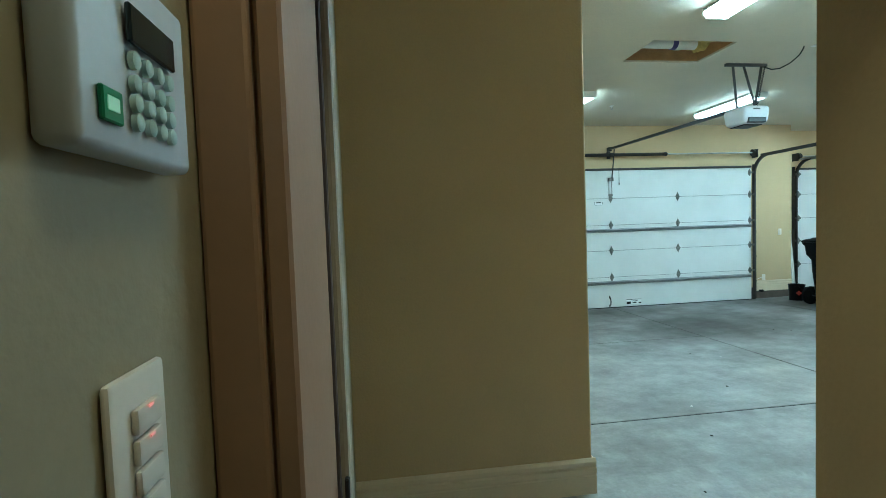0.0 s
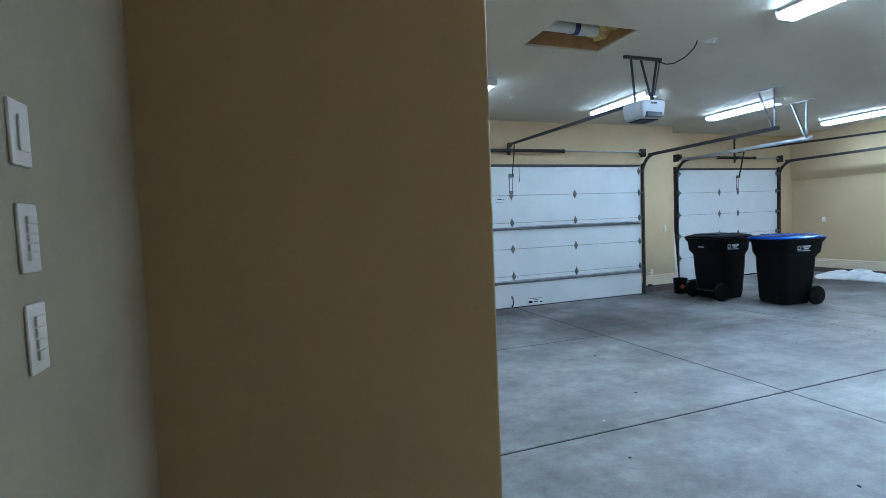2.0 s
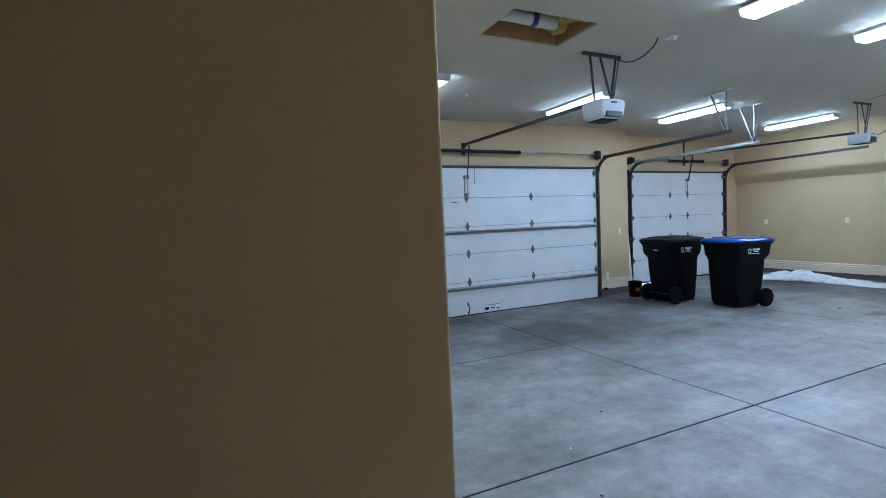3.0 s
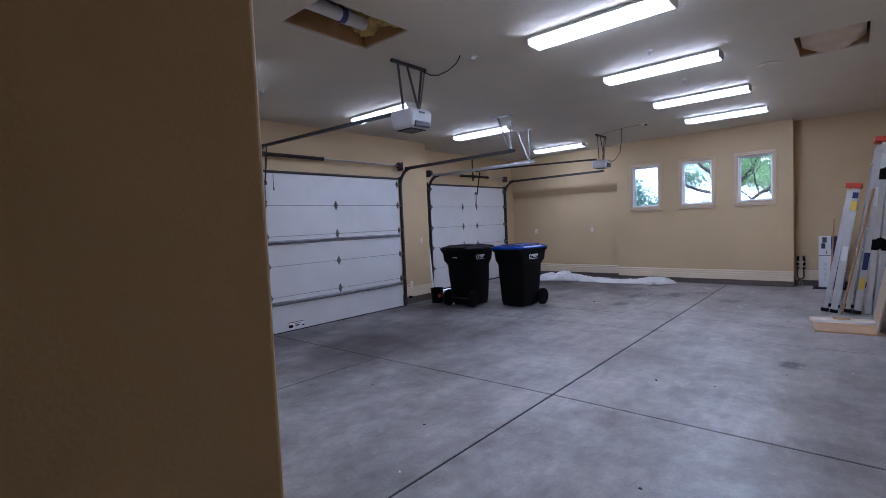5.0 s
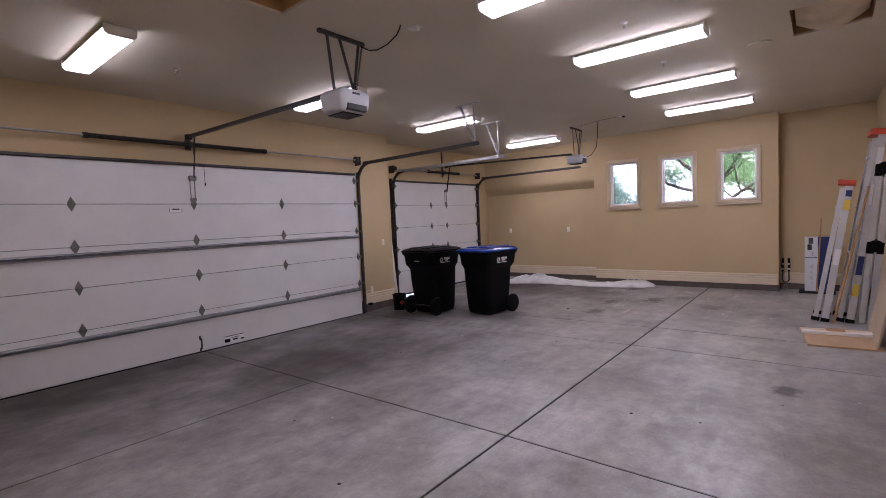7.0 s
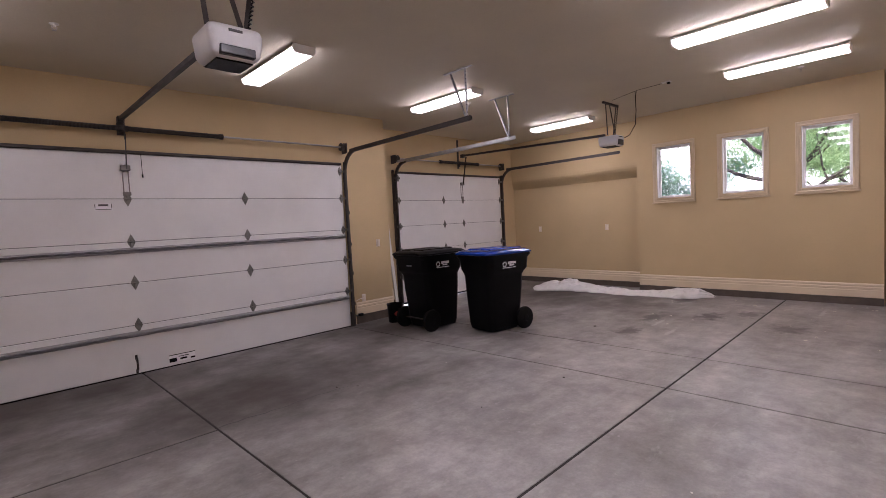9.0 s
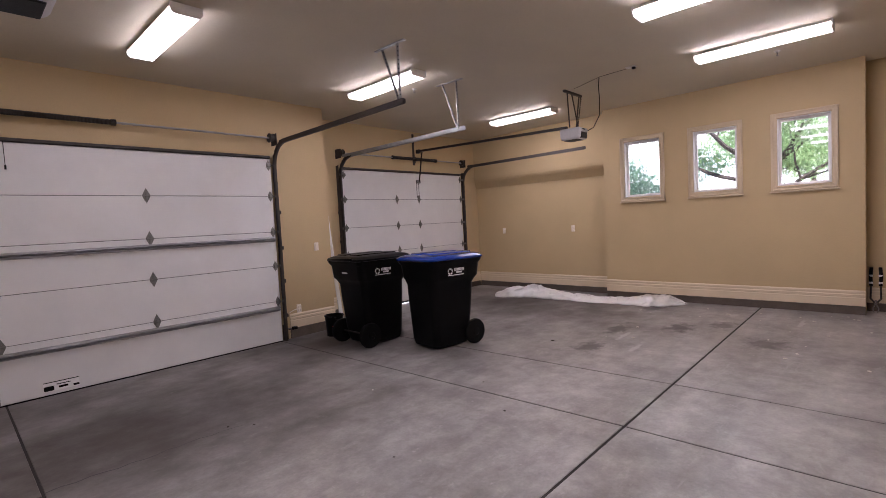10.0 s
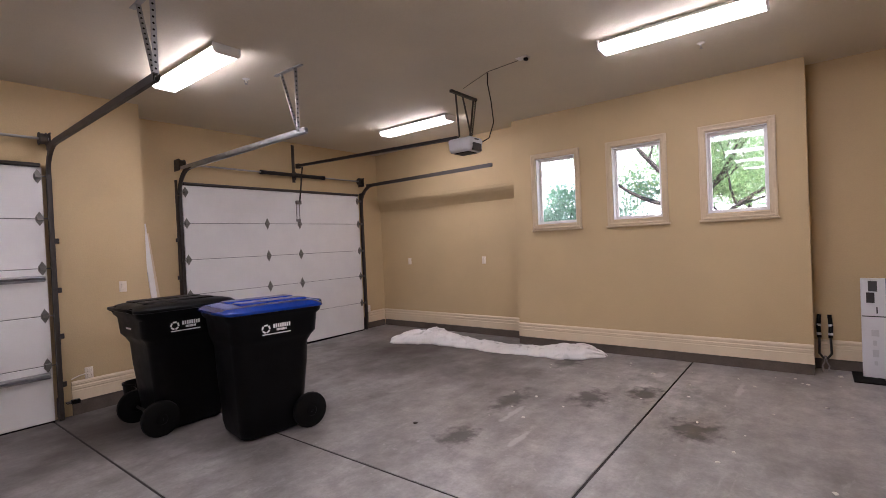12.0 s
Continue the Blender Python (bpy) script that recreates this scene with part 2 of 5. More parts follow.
def tube(bm, pts, r, seg=8, up=(0, 0, 1)):
    sweep(bm, pts, [(r * math.cos(2 * math.pi * i / seg), r * math.sin(2 * math.pi * i / seg)) for i in range(seg)], True, up)


def lathe(bm, profile, seg=24, m=None):
    """A turned shape round z from (radius, height) points."""
    rings = [[bm.verts.new((r * math.cos(2 * math.pi * i / seg), r * math.sin(2 * math.pi * i / seg), z)) for i in range(seg)] for r, z in profile]
    for a, b in zip(rings, rings[1:]):
        for i in range(seg):
            j = (i + 1) % seg
            bm.faces.new((a[i], a[j], b[j], b[i]))
    bm.faces.new(list(reversed(rings[0])))
    bm.faces.new(rings[-1])
    if m is not None:
        bmesh.ops.transform(bm, matrix=m, verts=[v for ring in rings for v in ring])


def prism(bm, outline, y0, y1, m=None):
    """An outline of (x, z) points made solid from y0 to y1."""
    a = [bm.verts.new((x, y0, z)) for x, z in outline]
    b = [bm.verts.new((x, y1, z)) for x, z in outline]
    bm.faces.new(a)
    bm.faces.new(list(reversed(b)))
    for i in range(len(a)):
        j = (i + 1) % len(a)
        bm.faces.new((a[j], a[i], b[i], b[j]))
    if m is not None:
        bmesh.ops.transform(bm, matrix=m, verts=a + b)


def mesh_object(name, bm, mat, smooth=False):
    bmesh.ops.recalc_face_normals(bm, faces=bm.faces)
    me = bpy.data.meshes.new(name)
    bm.to_mesh(me)
    bm.free()
    me.materials.append(mat)
    if smooth:
        me.shade_smooth()
        me.set_sharp_from_angle(angle=radians(38))
    return new(name, me)


def part(name, bm, mat, parent, label="", smooth=False):
    ob = mesh_object(name, bm, mat, smooth)
    ob.parent = parent
    return tagged(ob, label) if label else ob


def thing(name, label, category, m=None, group="", kind=""):
    ob = new(name)
    ob.empty_display_size = 0.1
    if m is not None:
        ob.matrix_world = m
    return tagged(ob, label, category, group, kind)


def structure(name, bm, mat, label, category, smooth=False):
    return tagged(mesh_object(name, bm, mat, smooth), label, category, "", "structure")


def panel(bm, axis, f0, f1, us, zs, holes=()):
    """A wall or slab with thickness from f0 to f1 along axis (0 x, 1 y, 2 z), over us and zs, with holes (u0, u1, z0, z1) right through."""
    u = sorted({us[0], us[1], *[h[0] for h in holes], *[h[1] for h in holes]})
    z = sorted({zs[0], zs[1], *[h[2] for h in holes], *[h[3] for h in holes]})
    u = [a for a in u if us[0] <= a <= us[1]]
    z = [a for a in z if zs[0] <= a <= zs[1]]

    def solid(i, j):
        if not (0 <= i < len(u) - 1 and 0 <= j < len(z) - 1):
            return False
        cu, cz = (u[i] + u[i + 1]) / 2, (z[j] + z[j + 1]) / 2
        return not any(h[0] < cu < h[1] and h[2] < cz < h[3] for h in holes)

    cache = {}

    def vert(f, a, b):
        key = (f, a, b)
        if key not in cache:
            cache[key] = bm.verts.new({0: (f, a, b), 1: (a, f, b), 2: (a, b, f)}[axis])
        return cache[key]

    for i in range(len(u) - 1):
        for j in range(len(z) - 1):
            if not solid(i, j):
                continue
            for f in (f0, f1):
                bm.faces.new((vert(f, u[i], z[j]), vert(f, u[i + 1], z[j]), vert(f, u[i + 1], z[j + 1]), vert(f, u[i], z[j + 1])))
            for di, dj, (a, b) in ((-1, 0, ((i, j), (i, j + 1))), (1, 0, ((i + 1, j), (i + 1, j + 1))), (0, -1, ((i, j), (i + 1, j))), (0, 1, ((i, j + 1), (i + 1, j + 1)))):
                if not solid(i + di, j + dj):
                    p, q = (u[a[0]], z[a[1]]), (u[b[0]], z[b[1]])
                    bm.faces.new((vert(f0, *p), vert(f0, *q), vert(f1, *q), vert(f1, *p)))


# ---- the plan, in metres ----
CEIL = 3.18
FAR, BUMP = 11.93, 11.60          # far wall and its window projection
SOUTH, NORTH, NORTH2 = 0.85, 7.97, 8.55
WEST, PART_Y = 1.11, 2.42
VEST = -0.18
DOOR1 = (1.33, 6.83)
DOOR2 = (8.35, 11.34)
WINDOWS = ((2.40, 3.11), (3.44, 4.15), (4.49, 5.19))
WZ = (1.615, 2.655)
HATCH1 = (2.62, 3.49, 4.20, 4.78)
HATCH2 = (6.42, 7.22, 1.18, 1.75)


def ground(x, y):
    """The floor falls a little towards the wide door."""
    return -0.065 * max(0, (y - 3.25) / 5.05) * min(1, max(0, (9.5 - x) / 2.0))


# ---- structure ----
def walls():
    bm = bmesh.new()
    panel(bm, 1, NORTH, NORTH + 0.25, (WEST - 0.2, 7.71), (-0.3, CEIL), [(DOOR1[0] + 0.06, DOOR1[1] - 0.06, -0.3, 2.34)])
    structure("wall_north", bm, M_WALL, "tan painted wall around the wide garage door", "wall")
    bm = bmesh.new()
    panel(bm, 1, NORTH2, NORTH2 + 0.25, (7.71, FAR + 0.3), (-0.3, CEIL), [(DOOR2[0] + 0.06, DOOR2[1] - 0.06, -0.3, 2.34)])
    box(bm, 7.51, NORTH + 0.252, -0.3, 7.709, NORTH2 + 0.25, CEIL)
    structure("wall_north_recess", bm, M_WALL, "tan painted wall around the single garage door", "wall")
    bm = bmesh.new()
    panel(bm, 0, FAR, FAR + 0.25, (SOUTH - 0.2, NORTH2), (-0.3, CEIL), [(2.31, 5.32, 1.2, 3.0)])
    box(bm, BUMP + 0.152, 2.15, -0.3, FAR - 0.002, 2.30, CEIL)
    box(bm, BUMP + 0.152, 5.33, -0.3, FAR - 0.002, 5.48, CEIL)
    panel(bm, 0, BUMP, BUMP + 0.15, (2.15, 5.48), (-0.3, CEIL), [(a + 0.07, b - 0.07, WZ[0] + 0.07, WZ[1] - 0.07) for a, b in WINDOWS])
    prism(bm, [(FAR - 0.002, CEIL), (FAR - 0.07, CEIL), (FAR - 0.07, 2.36), (FAR - 0.066, 2.31), (FAR - 0.055, 2.26), (FAR - 0.035, 2.20), (FAR - 0.002, 2.12)], 5.482, NORTH2 - 0.002)
    structure("wall_east", bm, M_WALL, "tan painted wall with a projecting window bay and a ledge", "wall")
    bm = bmesh.new()
    panel(bm, 1, SOUTH - 0.15, SOUTH, (0.88, FAR), (-0.3, CEIL), [(5.30, 6.96, -0.02, 2.66), (7.50, 8.42, -0.02, 2.66)])
    panel(bm, 1, 0.49, SOUTH, (VEST - 0.2, -0.10), (-0.3, CEIL))
    panel(bm, 1, SOUTH - 0.15, SOUTH, (-0.10, 0.88), (2.12, CEIL))
    structure("wall_south", bm, M_WALL, "tan painted wall with the house door and closet doors", "wall")
    bm = bmesh.new()
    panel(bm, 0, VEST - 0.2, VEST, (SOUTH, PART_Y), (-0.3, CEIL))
    structure("wall_entry", bm, M_HALLWALL, "beige painted side wall with controls and switches", "wall")
    bm = bmesh.new()
    box(bm, VEST - 0.2, PART_Y, -0.3, WEST, PART_Y + 0.15, CEIL, 0.014, 3)
    box(bm, WEST - 0.2, PART_Y + 0.15, -0.3, WEST, NORTH, CEIL)
    structure("wall_west", bm, M_WALL, "tan painted partition wall beside the entry", "wall")
    bm = bmesh.new()
    panel(bm, 2, CEIL, CEIL + 0.02, (VEST - 0.2, FAR + 0.3), (0.5, NORTH2 + 0.3), [HATCH1, HATCH2])
    structure("ceiling", bm, M_CEIL, "off-white textured garage ceiling with two open hatches", "ceiling")
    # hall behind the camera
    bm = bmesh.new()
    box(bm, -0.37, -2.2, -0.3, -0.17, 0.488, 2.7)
    structure("wall_hall_west", bm, M_HALLWALL, "beige painted hall wall with a keypad", "wall")
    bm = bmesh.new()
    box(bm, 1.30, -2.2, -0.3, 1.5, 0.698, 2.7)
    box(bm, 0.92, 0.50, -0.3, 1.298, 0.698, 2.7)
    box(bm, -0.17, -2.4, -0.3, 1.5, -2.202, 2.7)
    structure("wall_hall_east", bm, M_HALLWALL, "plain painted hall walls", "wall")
    bm = bmesh.new()
    box(bm, -0.37, -2.4, 2.7, 1.5, 0.698, 2.8)
    structure("ceiling_hall", bm, M_CEIL, "plain hall ceiling", "ceiling")
    bm = bmesh.new()
    box(bm, -0.37, -2.4, -0.1, 1.5, 0.70, 0.0)
    structure("floor_hall", bm, M_CURB, "dark hall floor at the garage door", "floor")


walls()


def slab(x0, x1, y0, y1):
    bm = bmesh.new()
    box(bm, x0 + 0.008, y0 + 0.009, -0.2, x1 - 0.008, y1 - 0.009, 0.0, 0.003, 1)
    for v in bm.verts:
        v.co.z += ground(v.co.x, v.co.y)
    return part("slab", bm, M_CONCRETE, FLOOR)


def joint(x0, y0, x1, y1, w):
    """Dirt-filled saw cut between two slabs, a little below their faces."""
    bm = bmesh.new()
    a, b = Vector((x0, y0, ground(x0, y0) - 0.0075)), Vector((x1, y1, ground(x1, y1) - 0.0075))
    bar(bm, a, b, w, 0.006)
    part("joint_filler", bm, M_JOINT, FLOOR, "dark dirt-filled saw-cut joint")


bm = bmesh.new()
box(bm, VEST - 0.2, 0.5, -0.5, FAR + 0.3, NORTH2 + 0.3, -0.22)
FLOOR = structure("floor", bm, M_CURB, "grey stained concrete garage floor with saw-cut joints", "floor")
for s in ((VEST, 4.07, 0.70, 3.25), (4.07, 6.82, 0.70, 3.25), (6.82, 7.81, 0.70, 3.25), (7.81, FAR, 0.70, 3.25), (WEST, 4.07, 3.25, 5.52), (WEST, 4.07, 5.52, 8.3), (4.07, 6.82, 3.25, 8.3), (6.82, 7.81, 3.25, 8.9), (7.81, FAR, 3.25, 8.9)):
    slab(*s)
for s in ((VEST, 3.25, FAR, 3.25, 0.0195), (WEST, 5.52, 4.07, 5.52, 0.0195), (4.07, 0.7, 4.07, 3.25, 0.0175), (4.07, 3.25, 4.07, 7.9, 0.0175), (6.82, 0.7, 6.82, 3.25, 0.0175), (6.82, 3.25, 6.82, 7.9, 0.0175), (7.81, 0.7, 7.81, 3.25, 0.0175), (7.81, 3.25, 7.81, 8.5, 0.0175)):
    joint(*s)


bm = bmesh.new()
pts = [(4.08 + 1.15 * i / 16, 5.55 + 0.012 * math.sin(i * 2.3) + 0.01 * math.sin(i * 0.7)) for i in range(17)]
for (xa, ya), (xb, yb) in zip(pts, pts[1:]):
    w = 0.006 * (1 - 0.6 * (xa - 4.08) / 1.15)
    bm.faces.new([bm.verts.new((q, r + e, ground(q, r) + 0.002)) for q, r, e in ((xa, ya, -w), (xb, yb, -w), (xb, yb, w), (xa, ya, w))])
part("hairline_crack", bm, M_BLACKMETAL, FLOOR, "dark hairline crack in the concrete")


# ---- lamps ----
def ceiling_lamp(tube_light):
    t = thing("ceiling_lamp", "white wraparound fluorescent ceiling lamp, switched on", "ceiling lamp", None, "garage ceiling lamps")
    bm = bmesh.new()
    prism(bm, [(-0.085, 0.0), (0.085, 0.0), (0.085, -0.026), (0.114, -0.030), (0.114, -0.036), (-0.114, -0.036), (-0.114, -0.030), (-0.085, -0.026)], -0.59, 0.59)
    part("housing", bm, M_WHITE, t)
    bm = bmesh.new()
    prism(bm, [(-0.110, -0.037), (0.110, -0.037), (0.112, -0.048), (0.106, -0.066), (0.088, -0.082), (-0.088, -0.082), (-0.106, -0.066), (-0.112, -0.048)], -0.59, 0.59)
    part("diffuser", bm, tube_light, t, "glowing ribbed diffuser")
    for s in (-1, 1):
        bm = bmesh.new()
        prism(bm, [(-0.116, -0.004), (0.116, -0.004), (0.116, -0.050), (0.110, -0.068), (0.090, -0.086), (-0.090, -0.086), (-0.110, -0.068), (-0.116, -0.050)], 0.591 * s, 0.606 * s)
        part("end_cap", bm, M_WHITE, t)
    return t


LAMPS = [(x, 2.94) for x in (2.75, 4.47, 6.2, 8.05, 9.82)] + [(x, 6.43) for x in (7.62, 10.62, 2.72, 5.18)]
for row, mat in ((LAMPS[:5], M_LAMP), (LAMPS[5:7], M_LAMP_FULL), (LAMPS[7:], M_LAMP_HALF)):
    lamp = ceiling_lamp(mat)
    lamp.matrix_world = pose(*row[0], CEIL - 0.002)
    for x, y in row[1:]:
        copy_thing(lamp, pose(x, y, CEIL - 0.002))

# ---- garage doors ----
JOINTS = (0.49, 0.965, 1.42, 1.895, 2.39)


def hinge(parent, x, y, z):
    bm = bmesh.new()
    prism(bm, [(0, -0.085), (0.036, -0.014), (0.036, 0.014), (0, 0.085), (-0.036, 0.014), (-0.036, -0.014)], -0.004, 0.0)
    rod(bm, (-0.036, -0.012, 0), (0.036, -0.012, 0), 0.009, 8)
    box(bm, -0.012, -0.014, -0.05, 0.012, -0.0045, 0.05, 0.003)
    ob = part("hinge", bm, M_HINGE, parent, "diamond-shaped steel hinge")
    ob.location = (x, y, z)
    return ob


def roller_hinge(parent, x, y, z, s):
    bm = bmesh.new()
    prism(bm, [(0, -0.07), (0.03, -0.02), (0.03, 0.02), (0, 0.07), (-0.03, 0.02), (-0.03, -0.02)], -0.004, 0.0)
    box(bm, -0.025, -0.035, -0.018, 0.025, -0.0045, 0.018, 0.004)
    rod(bm, (0, -0.025, 0), (0.085 * s, -0.025, 0), 0.006, 8)
    rod(bm, (0.06 * s, -0.025, 0), (0.082 * s, -0.025, 0), 0.023, 12)
    ob = part("roller_hinge", bm, M_HINGE, parent, "edge hinge with a roller")
    ob.location = (x, y, z)


def garage_door(name, label, x0, x1, yf, columns, struts, floor_z):
    """A sectional door with its inner face at yf."""
    t = tagged(new(name), label, "garage door", "", "structure")
    zs = (floor_z, *JOINTS)
    for a, b in zip(zs, zs[1:]):
        bm = bmesh.new()
        box(bm, x0, yf, a + (0.0165 if a == floor_z else 0.0025), x1, yf + 0.045, b - 0.0025, 0.004)
        part("door_section", bm, M_STEEL_WHITE, t)
    for z in JOINTS[:-1]:
        bm = bmesh.new()
        box(bm, x0, yf + 0.0075, z - 0.004, x1, yf + 0.04, z + 0.004)
        part("joint_tongue", bm, M_DARKGREY, t, "dark joint seal between sections")
        for x in columns:
            hinge(t, x, yf - 0.0005, z)
        for x, s in ((x0 + 0.035, -1), (x1 - 0.035, 1)):
            roller_hinge(t, x, yf - 0.0005, z, s)
    for x, s in ((x0 + 0.035, -1), (x1 - 0.035, 1)):
        roller_hinge(t, x, yf - 0.0005, JOINTS[-1] - 0.09, s)
    for z in struts:
        bm = bmesh.new()
        sweep(bm, [(x0 + 0.02, yf - 0.0225, z), (x1 - 0.02, yf - 0.0225, z)], [(-0.02, -0.032), (0.02, -0.014), (0.022, -0.010), (-0.012, 0.004), (0.022, 0.012), (0.02, 0.018), (-0.02, 0.032), (-0.0215, 0.03), (-0.0215, -0.03)])
        part("strut", bm, M_GALV, t, "horizontal steel reinforcing strut")
    bm = bmesh.new()
    box(bm, x0, yf - 0.008, floor_z - 0.012, x1, yf + 0.04, floor_z + 0.016, 0.006)
    part("bottom_seal", bm, M_RUBBER, t, "black rubber bottom seal")
    bm = bmesh.new()
    box(bm, x0 + 0.01, yf - 0.03, JOINTS[-1] + 0.001, x1 - 0.01, yf + 0.05, JOINTS[-1] + 0.035, 0.006)
    part("top_strut", bm, M_TRACK, t, "dark steel top strut")
    return t


def track(name, label, x, y, s, y_end, z_top, floor_z, rail_mat=None):
    """A vertical and a horizontal roller track joined by a bend, on the side s of the door."""
    t = thing(name, label, "door track")
    rail_mat = rail_mat or M_TRACK
    r = 0.32
    pts = [(x, y, floor_z + 0.03), (x, y, z_top - r)]
    pts += [(x, y - r + r * math.cos(a), z_top - r + r * math.sin(a)) for a in [radians(d) for d in range(10, 91, 10)]]
    vertical, curve, flat = pts[:2], pts[1:], [pts[-1], (x, y_end, z_top + 0.015)]
    c = [(-0.026, -0.018), (0.026, -0.018), (0.028, -0.004), (0.026, 0.012), (0.022, 0.012), (0.022, -0.012), (-0.022, -0.012), (-0.022, 0.012), (-0.026, 0.012)]
    bm = bmesh.new()
    sweep(bm, vertical, c, True, (s, 0, 0))
    part("vertical_rail", bm, M_TRACK, t)
    bm = bmesh.new()
    sweep(bm, curve, c, True, (s, 0, 0))
    part("curved_rail", bm, M_TRACK, t)
    bm = bmesh.new()
    sweep(bm, flat, c, True, (s, 0, 0))
    bar(bm, (x + 0.022 * s, pts[-1][1] + 0.2, z_top + 0.012), (x + 0.022 * s, y_end, z_top + 0.02), 0.003, 0.042)
    part("horizontal_rail", bm, rail_mat, t)
    bm = bmesh.new()
    box(bm, x + 0.02 * s, y + 0.0, floor_z + 0.02, x + 0.024 * s, y + 0.075, 2.45, 0.001)
    part("wall_angle", bm, M_TRACK, t)
    for z in (0.28, 0.75, 1.2, 1.68):
        bm = bmesh.new()
        box(bm, x - 0.012 * s, y + 0.02, z - 0.025, x + 0.06 * s, y + 0.04, z + 0.025, 0.004)
        part("jamb_bracket", bm, M_TRACK, t)
    bm = bmesh.new()
    box(bm, x - 0.02, y - 0.01, floor_z + 0.0, x + 0.02, y + 0.07, floor_z + 0.22, 0.006)
    part("foot_bracket", bm, M_TRACK, t)
    return t


def hanger(parent, x, y, z, lean):
    """Perforated angle straps that carry a track's end from the ceiling."""
    for a, b in (((x, y + 0.02, z), (x, y + 0.02, CEIL - 0.004)), ((x, y + 0.03, z), (x - 0.0, y + lean, CEIL - 0.004))):
        bm, dots = bmesh.new(), bmesh.new()
        bar(bm, a, b, 0.032, 0.003, 0.0, (0, 1, 0))
        bar(bm, (a[0] + 0.016, a[1] + 0.014, a[2]), (b[0] + 0.016, b[1] + 0.014, b[2]), 0.003, 0.03, 0.0, (0, 1, 0))
        n = int((Vector(b) - Vector(a)).length / 0.04)
        for i in range(1, n):
            p = Vector(a).lerp(Vector(b), i / n)
            rod(dots, p + Vector((0, -0.0030, 0)), p + Vector((0, -0.0018, 0)), 0.0075, 8)
        strap = part("perforated_strap", bm, M_GALV, parent, "perforated steel hanger strap")
        tagged(part("strap_holes", dots, M_BLACK, strap, "row of dark punched holes"), kind="stuff")
    bm = bmesh.new()
    bar(bm, (x, y - 0.08, CEIL - 0.006), (x, y + lean + 0.1, CEIL - 0.006), 0.035, 0.01, 0.001)
    part("ceiling_strap", bm, M_GALV, parent)


def spring_shaft(name, label, x0, x1, y, z, spring, centre):
    t = thing(name, label, "torsion spring")
    bm = bmesh.new()
    rod(bm, (x0, y, z), (x1, y, z), 0.0125, 12)
    part("shaft", bm, M_GALV, t)
    for a, b in ((spring[0], centre - 0.03), (centre + 0.03, spring[1])):
        if b - a < 0.1:
            continue
        bm = bmesh.new()
        n = int((b - a) / 0.011)
        prof = []
        for i in range(n):
            prof += [(0.0255, a + (b - a) * i / n), (0.029, a + (b - a) * (i + 0.5) / n)]
        lathe(bm, [(r, q) for r, q in prof], 12, Matrix.Translation((0, y, z)) @ Matrix.Rotation(radians(90), 4, "Y"))
        part("spring", bm, M_BLACKMETAL, t, "black coiled torsion spring")
        for q in (a, b):
            bm = bmesh.new()
            rod(bm, (q - 0.02, y, z), (q + 0.02, y, z), 0.034, 14)
            part("spring_cone", bm, M_BLACKMETAL, t)
    for q in (x0 + 0.05, x1 - 0.05):
        bm = bmesh.new()
        rod(bm, (q - 0.028, y, z), (q + 0.028, y, z), 0.05, 20)
        rod(bm, (q - 0.03, y, z), (q - 0.024, y, z), 0.06, 20)
        rod(bm, (q + 0.024, y, z), (q + 0.03, y, z), 0.06, 20)
        part("cable_drum", bm, M_TRACK, t)
    for q in (x0 + 0.0, x1 - 0.0):
        bm = bmesh.new()
        box(bm, q - 0.004, y - 0.05, z - 0.09, q + 0.004, y + 0.10, z + 0.06, 0.002)
        part("bearing_plate", bm, M_TRACK, t)
    bm = bmesh.new()
    box(bm, centre - 0.035, y + 0.085, z - 0.06, centre + 0.035, y + 0.10, z + 0.07, 0.003)
    box(bm, centre - 0.015, y - 0.03, z - 0.03, centre + 0.015, y + 0.086, z + 0.03, 0.003)
    part("centre_bracket", bm, M_TRACK, t)
    return t


big = garage_door("door_1", "wide white sectional steel garage door, closed", DOOR1[0], DOOR1[1], 7.91, (2.78, 4.07, 5.355), (1.325, 0.392), -0.065)
small = garage_door("door_2", "single white sectional steel garage door, closed", DOOR2[0], DOOR2[1], 8.49, (9.53, 10.09), (), -0.005)
tr = track("garage_door_track", "bent steel roller track of the wide door", DOOR1[1] + 0.045, 7.885, 1, 5.30, 2.585, -0.065)
hanger(tr, DOOR1[1] + 0.075, 5.36, 2.60, 0.25)
track("garage_door_track", "bent steel roller track of the wide door", DOOR1[0] - 0.045, 7.885, -1, 5.30, 2.585, -0.065)
tr = track("garage_door_track", "bent steel roller track of the single door", DOOR2[0] - 0.045, 8.465, -1, 5.76, 2.57, -0.03, M_GALV)
hanger(tr, DOOR2[0] - 0.075, 5.82, 2.585, 0.25)
tr = track("garage_door_track", "bent steel roller track of the single door", DOOR2[1] + 0.045, 8.465, 1, 5.70, 2.56, 0.0)
spring_shaft("torsion_spring_shaft", "steel shaft with black torsion springs over the wide door", DOOR1[0] - 0.06, DOOR1[1] + 0.06, 7.86, 2.655, (2.95, 5.10), 4.07)
spring_shaft("torsion_spring_shaft", "steel shaft with black torsion springs over the single door", DOOR2[0] - 0.06, DOOR2[1] + 0.06, 8.44, 2.65, (9.45, 10.55), 10.06)

t = thing("header_strap", "upright steel strap on the wall over the single door", "wall strap")
bm = bmesh.new()
box(bm, 10.035, 8.536, 2.55, 10.085, 8.548, 3.14, 0.002)
part("strap", bm, M_TRACK, t)


